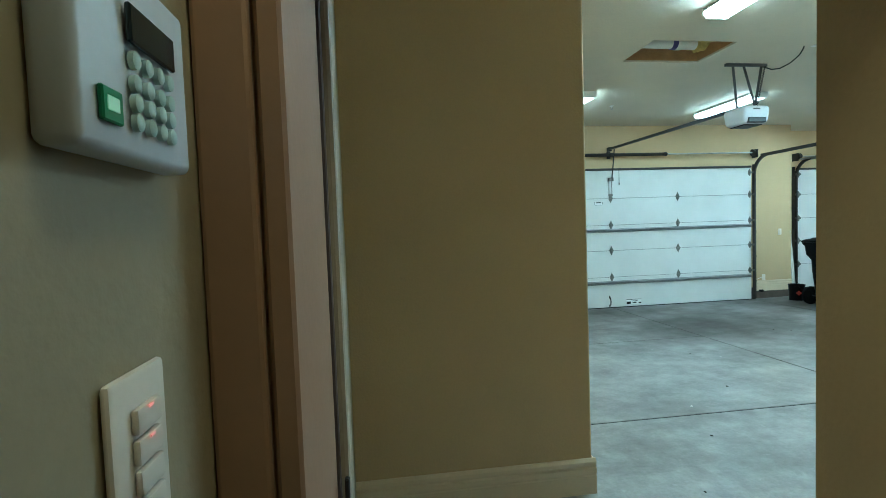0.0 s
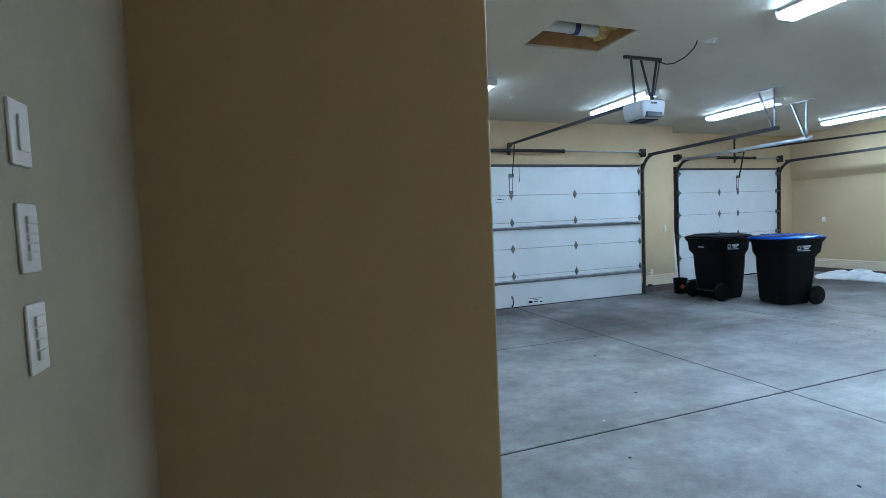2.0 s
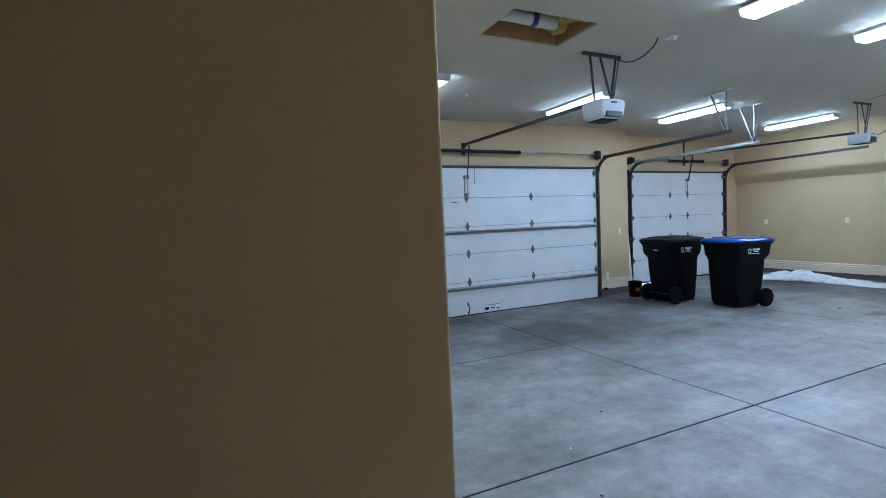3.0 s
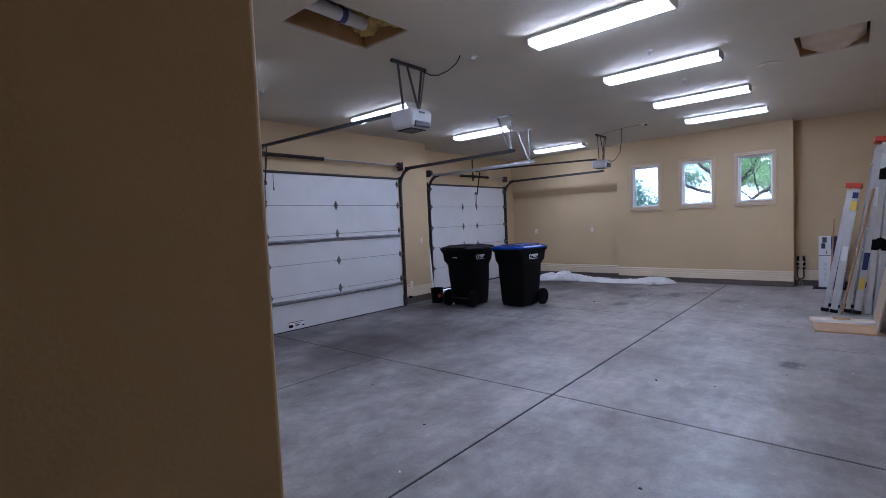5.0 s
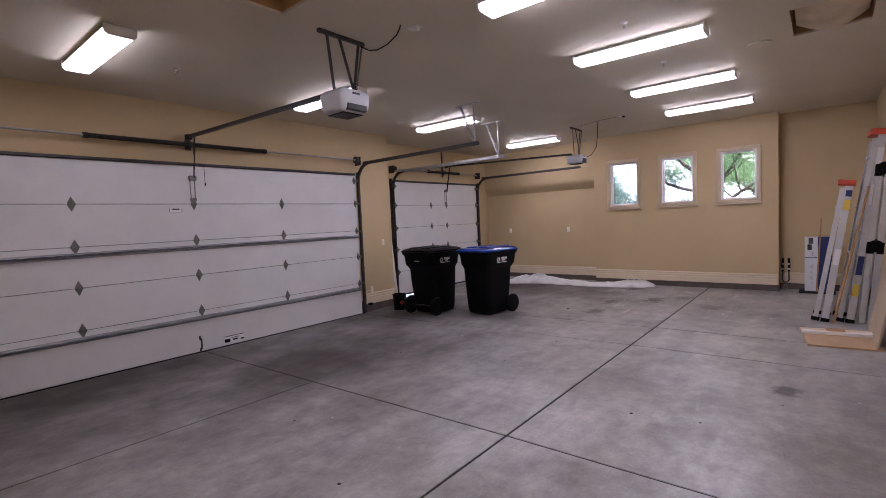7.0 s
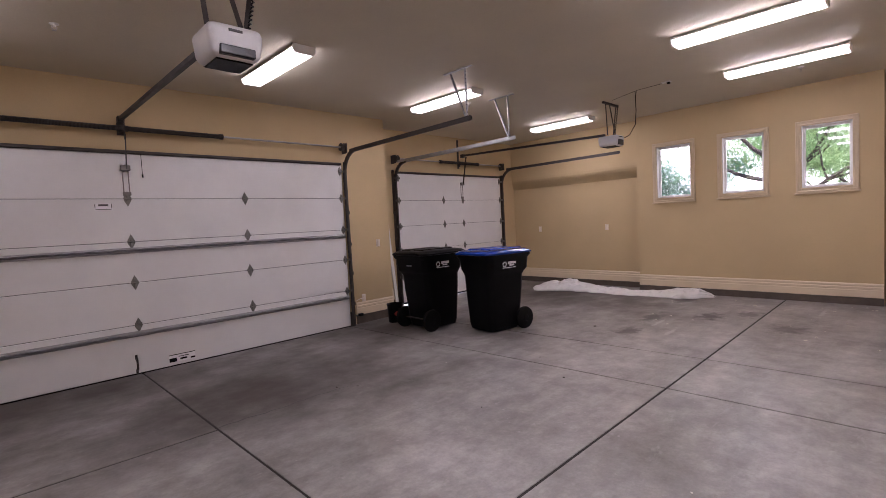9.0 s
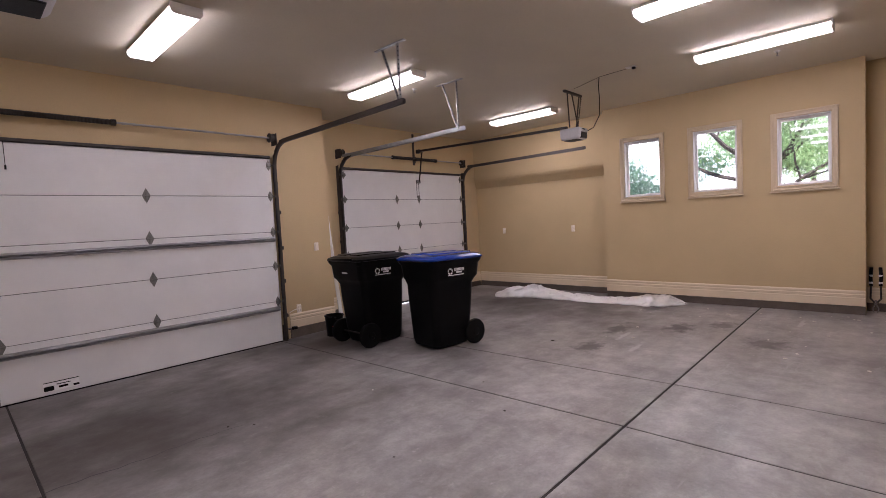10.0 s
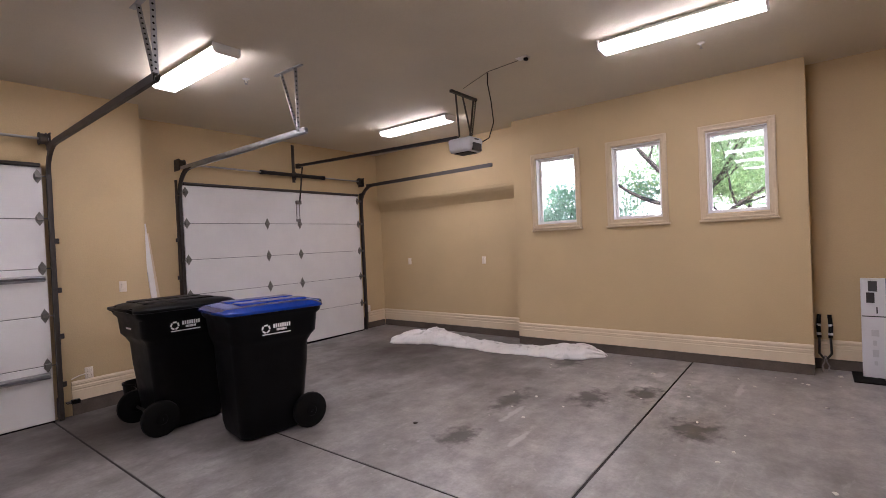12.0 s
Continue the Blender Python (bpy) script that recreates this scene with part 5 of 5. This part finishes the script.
# ---- ladders and boards by the south wall ----
M_ALU = material("dull_aluminium", (0.62, 0.62, 0.63), 0.42, 0.55, vary=0.08, scale=8, fine=90, bump=0.05)
M_ORANGE = material("orange_red_plastic", (0.55, 0.06, 0.02), 0.45, vary=0.08)
M_YELLOW = material("yellow_sticker", (0.75, 0.55, 0.06), 0.5, vary=0.05, bump=0.0)
M_PLY = material("pale_birch_board", (0.46, 0.30, 0.165), 0.6, vary=0.12, scale=4, fine=70, bump=0.1)
M_DRYWALL = material("brown_paper_board", (0.42, 0.32, 0.22), 0.8, vary=0.08, scale=5)
M_NAVY = material("navy_printed_card", (0.02, 0.03, 0.14), 0.5, vary=0.08)
M_CARD = material("white_carton", (0.72, 0.72, 0.74), 0.55, vary=0.03)


def channel(bm, a, b, w, d, side):
    """A C-section rail from a to b."""
    e = 0.006
    sweep(bm, [a, b], [(-w / 2, -d / 2), (w / 2, -d / 2), (w / 2, d / 2), (w / 2 - e, d / 2), (w / 2 - e, -d / 2 + e), (-w / 2 + e, -d / 2 + e), (-w / 2 + e, d / 2), (-w / 2, d / 2)], True, side)


def stepladder(m, height, label, stickers):
    t = thing("stepladder", label, "ladder", m, "leaning ladders")
    wb, wt = 0.46, 0.32
    for y, nm, k in ((0.0, "front_rail", 1.0), (0.10, "rear_rail", 0.97)):
        for s in (-1, 1):
            bm = bmesh.new()
            a, b = Vector((s * wb / 2, y, 0.0)), Vector((s * wt / 2, y * 0.6 + 0.01, height * k - 0.05))
            channel(bm, a, b, 0.075 if y == 0 else 0.05, 0.028, (-s, 0, 0))
            rail = part(nm, bm, M_ALU, t, "aluminium channel rail")
            bm = bmesh.new()
            box(bm, s * wb / 2 - 0.022, y - 0.045, 0.0, s * wb / 2 + 0.022, y + 0.045, 0.05, 0.006)
            part("foot", bm, M_BLACK, rail, "black rubber foot")
            if s < 0 and y == 0:
                for z0, z1, mt in stickers:
                    k0 = (z0 + z1) / 2 / height
                    x = -(wb + (wt - wb) * k0) / 2
                    bm = bmesh.new()
                    box(bm, x - 0.0185, -0.03, z0, x - 0.0165, 0.03, z1, 0.0, 1)
                    part("sticker", bm, mt, rail, "printed sticker")
    n = int(height / 0.3)
    for i in range(1, n + 1):
        z = 0.3 * i - 0.02
        if z > height - 0.12:
            break
        w = wb + (wt - wb) * z / height
        bm = bmesh.new()
        box(bm, -w / 2 + 0.016, -0.04, z - 0.012, w / 2 - 0.016, 0.04, z + 0.012, 0.003)
        part("step", bm, M_ALU, t)
        if i % 2:
            bm = bmesh.new()
            bar(bm, (-w / 2 + 0.016, 0.10, z), (w / 2 - 0.016, 0.10, z), 0.02, 0.02)
            part("rear_brace", bm, M_ALU, t)
    bm = bmesh.new()
    box(bm, -wt / 2 - 0.035, -0.05, height - 0.075, wt / 2 + 0.035, 0.125, height, 0.012, 2)
    part("top_cap", bm, M_ORANGE, t, "orange-red plastic top cap", True)
    return t


stepladder(pose(9.36, 1.27, 0.0, 7.5, 0, 2), 2.43, "tall aluminium stepladder with orange-red cap, folded and leaning", ((0.35, 0.5, M_YELLOW), (0.62, 0.86, M_NAVY), (1.5, 1.75, M_LABELWHITE), (2.0, 2.2, M_LABELWHITE)))
stepladder(pose(9.32, 1.50, 0.0, 8.0, 0, -2), 1.83, "shorter aluminium stepladder with orange-red cap, folded and leaning", ((1.45, 1.58, M_YELLOW), (0.75, 0.95, M_LABELWHITE), (1.62, 1.7, M_NAVY)))


def folding_ladder(m, label):
    t = thing("folding_ladder", label, "ladder", m, "leaning ladders")
    for s in (-1, 1):
        for y, z1 in ((0.0, 1.92), (0.085, 1.92)):
            for a, b in ((0.0, 0.93), (1.03, z1 - 0.04)):
                bm = bmesh.new()
                box(bm, s * 0.2 - 0.014, y - 0.034, a, s * 0.2 + 0.014, y + 0.034, b, 0.006, 2)
                part("rail", bm, M_ALU, t, "ribbed aluminium rail")
        for z in (0.98, 1.93):
            bm = bmesh.new()
            rod(bm, (s * 0.2 - 0.024, 0.04, z), (s * 0.2 + 0.024, 0.04, z), 0.075, 20)
            box(bm, s * 0.2 - 0.02, -0.04, z - 0.10, s * 0.2 + 0.02, 0.03, z + 0.05, 0.01)
            box(bm, s * 0.2 - 0.02, 0.05, z - 0.10, s * 0.2 + 0.02, 0.125, z + 0.05, 0.01)
            rod(bm, (s * 0.2 - 0.034, 0.04, z), (s * 0.2 + 0.034, 0.04, z), 0.03, 12)
            part("hinge_lock", bm, M_BLACK, t, "black locking hinge")
    for i in range(7):
        for y in (0.0, 0.085):
            bm = bmesh.new()
            rod(bm, (-0.187, y, 0.2 + 0.26 * i), (0.187, y, 0.2 + 0.26 * i), 0.015, 8)
            part("rung", bm, M_ALU, t)
    return t


folding_ladder(pose(9.34, 1.06, 0.0, 4.5, 0, 0), "folded aluminium articulated ladder with black hinges, leaning")


def plank(name, label, category, m, w, th, h, mat):
    bm = bmesh.new()
    box(bm, -w / 2, -th / 2, 0, w / 2, th / 2, h, 0.002)
    ob = mesh_object(name, bm, mat)
    ob.matrix_world = m
    return tagged(ob, label, category)


plank("wood_strip", "thin raw wood strip leaning among the ladders", "wood strip", pose(9.02, 1.42, 0.0, 11, 0, 10), 0.05, 0.02, 1.75, M_RAWWOOD)
plank("wood_strip", "pale wood strip leaning beside the ladders", "wood strip", pose(9.65, 1.42, 0.0, 14, 0, 0), 0.07, 0.02, 1.5, M_PLY)
plank("broom_stick", "thin dark stick leaning by the carton", "stick", pose(11.62, 1.62, 0.0, 3, 2, 0), 0.022, 0.022, 1.28, M_RAWWOOD)
plank("wall_board", "brown board offcut leaning against the wall", "board", pose(8.3, 1.09, 0.0, 9.5, 0, 0), 1.15, 0.018, 0.92, M_DRYWALL)
plank("cardboard_sheet", "brown board sheet behind the folded ladder", "board", pose(9.75, 1.12, 0.0, 12, 0, 0), 0.55, 0.015, 0.62, M_RAWWOOD)

bm = bmesh.new()
box(bm, -0.36, -0.31, 0.0, 0.36, 0.31, 0.02, 0.002)
ob = mesh_object("plywood_sheet", bm, M_PLY)
ob.matrix_world = pose(8.06, 1.38, 0.001, 0, 0, 6)
tagged(ob, "pale plywood sheet lying flat on the floor", "board")
for k, (dx, w) in enumerate(((0.20, 0.05), (0.29, 0.06))):
    bm = bmesh.new()
    prism(bm, [(-w / 2, 0.0), (w / 2, 0.0), (w / 2, 0.02), (w / 2 - 0.012, 0.042), (-w / 2 + 0.018, 0.045), (-w / 2, 0.030)], -0.33, 0.32)
    ob = mesh_object("trim_offcut", bm, M_TRIM if k else M_WHITE)
    ob.matrix_world = pose(8.06 + dx, 1.40 + 0.02 * k, 0.0215, 0, 0, 6 + k)
    tagged(ob, "pale trim offcut lying on the plywood", "trim offcut", "trim offcuts")
bm = bmesh.new()
box(bm, -0.07, -0.085, 0.0, 0.07, 0.085, 0.004, 0.001)
ob = mesh_object("cardboard_scrap", bm, M_RAWWOOD)
ob.matrix_world = pose(8.305, 1.41, 0.068, 0, 0, 6)
tagged(ob, "brown cardboard scrap lying across the trim offcuts", "cardboard")


# carton standing in the corner
t = thing("tall_carton", "tall white and navy carton standing by the wall", "carton", pose(11.76, 1.63, 0.012, 0, 0, -3))
bm = bmesh.new()
box(bm, -0.06, -0.03, 0.0, 0.06, 0.15, 0.95, 0.003)
part("white_side", bm, M_CARD, t)
bm = bmesh.new()
box(bm, -0.061, -0.22, 0.0, 0.061, -0.031, 0.945, 0.003)
part("navy_side", bm, M_NAVY, t, "navy printed side")
for z0, z1, y0, y1, mt in ((0.83, 0.93, 0.03, 0.095, M_DARKGREY), (0.72, 0.82, 0.05, 0.11, M_TRACK), (0.585, 0.595, -0.025, 0.145, M_DARKGREY), (0.62, 0.68, 0.03, 0.04, M_DARKGREY), (0.40, 0.46, 0.025, 0.08, M_ALU), (0.31, 0.36, 0.045, 0.07, M_ALU), (0.20, 0.27, 0.03, 0.075, M_ALU), (0.12, 0.16, 0.04, 0.065, M_ALU)):
    bm = bmesh.new()
    box(bm, -0.0625, y0, z0, -0.0605, y1, z1)
    part("print_bar", bm, mt, t)
bm = bmesh.new()
box(bm, 11.48, 1.36, 0.0005, 11.9, 1.86, 0.0105, 0.002)
tagged(mesh_object("dark_mat", bm, M_RUBBER), "thin dark sheet under the carton", "mat")

# bolt cutters leaning in the corner
t = thing("bolt_cutter", "bolt cutters with black grips leaning in the corner", "bolt cutter", pose(11.80, 2.06, 0.0, 0, 12, 0))
for s in (-1, 1):
    bm = bmesh.new()
    tube(bm, [(0, 0.012 * s, 0.13), (0, 0.05 * s, 0.18), (0, 0.045 * s, 0.36)], 0.011, 8, (1, 0, 0))
    part("handle_bar", bm, M_TRACK, t)
    bm = bmesh.new()
    tube(bm, [(0, 0.045 * s, 0.34), (0, 0.05 * s, 0.46), (0, 0.042 * s, 0.58)], 0.019, 10, (1, 0, 0))
    part("grip", bm, M_BLACK, t, "black rubber grip")
    bm = bmesh.new()
    prism(bm, [(0.012, 0.0), (0.030, 0.012), (0.034, 0.06), (0.014, 0.10), (0.012, 0.16), (0.0, 0.16), (0.004, 0.09), (0.022, 0.055)], -0.008, 0.008, Matrix.Rotation(radians(90 * s), 4, "Z"))
    part("jaw", bm, M_ARM, t)
    for z in (0.47, 0.38):
        bm = bmesh.new()
        rod(bm, (0, 0.047 * s, z - 0.012), (0, 0.047 * s, z + 0.012), 0.0205, 10)
        part("grip_band", bm, M_LABELWHITE, t, "pale band on the grip")

# scraps on the floor
M_CHIP = material("pale_paint_chip", (0.7, 0.68, 0.62), 0.7)
M_DIRT = material("dark_grit", (0.05, 0.04, 0.03), 0.9)
rng = random.Random(7)


def chip(x, y, r, mat, label):
    bm = bmesh.new()
    n = 7
    pts = [(r * rng.uniform(0.5, 1.1) * math.cos(2 * math.pi * i / n), r * rng.uniform(0.4, 0.9) * math.sin(2 * math.pi * i / n)) for i in range(n)]
    lo = [bm.verts.new((a, b, 0)) for a, b in pts]
    hi = [bm.verts.new((a * 0.8, b * 0.8, r * 0.3)) for a, b in pts]
    bm.faces.new(list(reversed(lo)))
    bm.faces.new(hi)
    for i in range(n):
        j = (i + 1) % n
        bm.faces.new((lo[i], lo[j], hi[j], hi[i]))
    ob = mesh_object("floor_scrap", bm, mat)
    ob.matrix_world = pose(x, y, ground(x, y) + 0.0005, 0, 0, rng.uniform(0, 360))
    tagged(ob, label, "scrap", "scraps on the floor")


for x, y, r in ((9.62, 4.22, 0.028), (9.1, 4.08, 0.024), (10.9, 3.5, 0.03), (9.5, 3.9, 0.015), (10.3, 3.05, 0.016), (10.2, 2.75, 0.014), (10.9, 2.6, 0.02), (11.2, 2.2, 0.022), (11.62, 1.95, 0.04), (9.0, 4.35, 0.012), (10.6, 4.1, 0.012), (11.1, 2.75, 0.016), (5.4, 2.6, 0.01), (6.0, 1.3, 0.012), (3.6, 4.6, 0.01), (2.4, 3.4, 0.014), (6.3, 5.3, 0.012)):
    chip(x, y, r, M_CHIP, "small pale chip lying on the concrete")
for x, y, r in ((8.54, 4.79, 0.03), (8.62, 4.70, 0.012), (8.9, 4.5, 0.01), (4.9, 2.65, 0.018), (5.0, 2.2, 0.012), (7.0, 4.6, 0.012), (2.2, 2.9, 0.014), (1.7, 2.3, 0.012), (5.6, 4.2, 0.01)):
    chip(x, y, r, M_DIRT, "small dark bit of grit on the concrete")


for k in range(26):
    x, y = rng.uniform(8.9, 11.4), rng.uniform(1.9, 4.6)
    chip(x, y, rng.uniform(0.009, 0.022), M_CHIP, "small pale chip lying on the concrete")
for k in range(10):
    x, y = rng.uniform(2.2, 9.5), rng.uniform(1.2, 6.4)
    chip(x, y, rng.uniform(0.008, 0.016), M_DIRT, "small dark bit of grit on the concrete")


# ---- outside the windows ----
M_BARK = material("grey_brown_bark", (0.06, 0.05, 0.045), 0.85, vary=0.3, scale=8, fine=50, bump=0.8)
M_GROUND = material("dry_garden_ground", (0.25, 0.22, 0.17), 0.9, vary=0.2, scale=2, fine=30, bump=0.4)


def leaf_material(name, color):
    """Thin leaves that let part of the light through."""
    m = material(name, color, 0.5, vary=0.3, scale=1.3, fine=20, bump=0.0)
    n, l = m.node_tree.nodes, m.node_tree.links
    b = n["Principled BSDF"]
    thin = n.new("ShaderNodeBsdfTranslucent")
    l.new(b.inputs["Base Color"].links[0].from_socket, thin.inputs["Color"])
    both = n.new("ShaderNodeAddShader")
    l.new(b.outputs[0], both.inputs[0])
    l.new(thin.outputs[0], both.inputs[1])
    l.new(both.outputs[0], n["Material Output"].inputs["Surface"])
    return m


M_LEAF = leaf_material("fresh_green_leaves", (0.12, 0.20, 0.085))
M_LEAF2 = leaf_material("blue_green_leaves", (0.085, 0.17, 0.11))
bm = bmesh.new()
box(bm, -60, -80, -0.75, 260, 120, -0.55)
structure("ground", bm, M_GROUND, "dry garden ground outside the garage", "ground")


def tree(x, y, trunk, boughs, mat, seed, count, leaf, spread, label):
    """A crooked tree: trunk height and radius, then boughs (start height, direction, length)."""
    r = random.Random(seed)
    t = thing("tree", label, "tree", pose(x, y, -0.56))
    bm = bmesh.new()
    tips = []

    def limb(p, d, length, rad, depth, wild):
        pts = [Vector(p)]
        n = 7
        for i in range(n):
            d = (d + Vector((r.uniform(-wild, wild), r.uniform(-wild, wild), r.uniform(-wild, wild) + 0.03))).normalized()
            pts.append(pts[-1] + d * length / n)
        rings = []
        for i, p in enumerate(pts):
            q = (pts[min(i + 1, n)] - pts[max(i - 1, 0)]).to_track_quat("Z", "Y")
            k = rad * (1 - 0.09 * i)
            rings.append([bm.verts.new(p + q @ Vector((k * math.cos(a * 1.0472), k * math.sin(a * 1.0472), 0))) for a in range(6)])
        for ra, rb in zip(rings, rings[1:]):
            for i in range(6):
                bm.faces.new((ra[i], ra[(i + 1) % 6], rb[(i + 1) % 6], rb[i]))
        if depth >= 2:
            tips.extend(pts[2:])
        if 1 <= depth < 4:
            for k in range(4 if depth == 1 else 3):
                q = pts[-1] if k == 0 else pts[r.randint(2, n)]
                a = r.uniform(0, 2 * math.pi)
                nd = (d * 0.7 + Vector((math.cos(a), math.sin(a), r.uniform(-0.2, 0.6))) * 0.8).normalized()
                limb(q, nd, length * r.uniform(0.42, 0.6), rad * 0.42, depth + 1, 0.25)
        return pts

    stem = limb((0, 0, 0), Vector((0, 0, 1)), trunk[0], trunk[1], 0, 0.06)
    for z, d, length in boughs:
        f = min(6.99, z / trunk[0] * 7)
        limb(stem[int(f)].lerp(stem[int(f) + 1], f - int(f)), Vector(d).normalized(), length, trunk[1] * 0.42, 1, 0.17)
    part("trunk", bm, M_BARK, t, "", True)
    verts, faces = [], []
    for k in range(count):
        c = r.choice(tips) + Vector((r.gauss(0, 0.13), r.gauss(0, 0.13), r.gauss(0, 0.09))) * spread
        s = leaf * r.uniform(0.6, 1.3)
        e = Euler((r.uniform(0, 6.3), r.uniform(0, 6.3), r.uniform(0, 6.3))).to_matrix()
        i = len(verts)
        for q in ((-s, 0, 0), (0, -0.3 * s, 0.12 * s), (s, 0, 0), (0, 0.3 * s, 0.12 * s)):
            verts.append(c + e @ Vector(q))
        faces.append((i, i + 1, i + 2, i + 3))
    me = bpy.data.meshes.new("crown")
    me.from_pydata([tuple(v) for v in verts], [], faces)
    me.materials.append(mat)
    ob = new("crown", me)
    ob.parent = t
    return t


tree(16.6, 4.25, (4.6, 0.15), ((2.3, (0.1, -0.75, 0.75), 2.8), (2.1, (-0.1, -0.95, 0.22), 2.6), (2.6, (0.2, 0.95, 0.30), 2.3), (3.1, (-0.2, 0.85, 0.55), 2.0), (3.6, (0.3, -0.6, 0.8), 1.8), (2.9, (0.9, 0.1, 0.5), 1.8), (4.5, (0, 0.2, 1.0), 1.6)), M_LEAF, 8, 60000, 0.04, 2.6, "leafy green tree with crooked dark limbs outside the windows")
tree(18.4, 7.6, (1.5, 0.10), ((0.9, (0, 0.8, 0.5), 1.5), (1.1, (0, -0.8, 0.5), 1.6), (1.3, (0.3, 0.2, 0.9), 1.3), (1.4, (-0.5, -0.3, 0.7), 1.3), (1.0, (0.2, -1.0, 0.3), 1.9)), M_LEAF2, 11, 26000, 0.045, 2.0, "low blue-green tree outside the windows")
tree(20.5, 3.0, (2.6, 0.13), ((1.5, (0, -0.8, 0.5), 2.0), (1.7, (0, 0.9, 0.35), 2.4), (2.0, (0.4, 0.4, 0.7), 1.9), (2.3, (0, -0.5, 0.8), 1.7), (2.4, (0, 0.6, 0.5), 1.8)), M_LEAF, 5, 36000, 0.055, 2.6, "leafy green tree farther off outside the windows")
bm = bmesh.new()
r5 = random.Random(5)
verts, faces = [], []
for k in range(9000):
    y = r5.uniform(-12, 22)
    c = Vector((24 + r5.gauss(0, 0.7), y, -0.5 + r5.random() ** 0.8 * (2.5 + 0.7 * math.sin(y * 0.9) + 0.5 * math.sin(y * 2.3))))
    s = r5.uniform(0.06, 0.14)
    e = Euler((r5.uniform(0, 6.3), r5.uniform(0, 6.3), r5.uniform(0, 6.3))).to_matrix()
    i = len(verts)
    for q in ((-s, 0, 0), (0, -0.4 * s, 0.1 * s), (s, 0, 0), (0, 0.4 * s, 0.1 * s)):
        verts.append(tuple(c + e @ Vector(q)))
    faces.append((i, i + 1, i + 2, i + 3))
bm.free()
me = bpy.data.meshes.new("hedge")
me.from_pydata(verts, [], faces)
me.materials.append(M_LEAF2)
tagged(new("hedge", me), "dense green hedge beyond the garden", "hedge", "", "stuff")

# pale hazy sky far behind the trees
bm = bmesh.new()
nb = 24
ring = [(210 * math.cos(radians(-60 + 120 * i / nb)), 4 + 210 * math.sin(radians(-60 + 120 * i / nb))) for i in range(nb + 1)]
lo = [bm.verts.new((x, y, -2)) for x, y in ring]
hi = [bm.verts.new((x, y, 110)) for x, y in ring]
for i in range(nb):
    bm.faces.new((lo[i], lo[i + 1], hi[i + 1], hi[i]))
structure("backdrop", bm, glow("hazy_sky", (0.84, 0.93, 1.0), 1.15), "pale hazy sky beyond the trees", "sky")
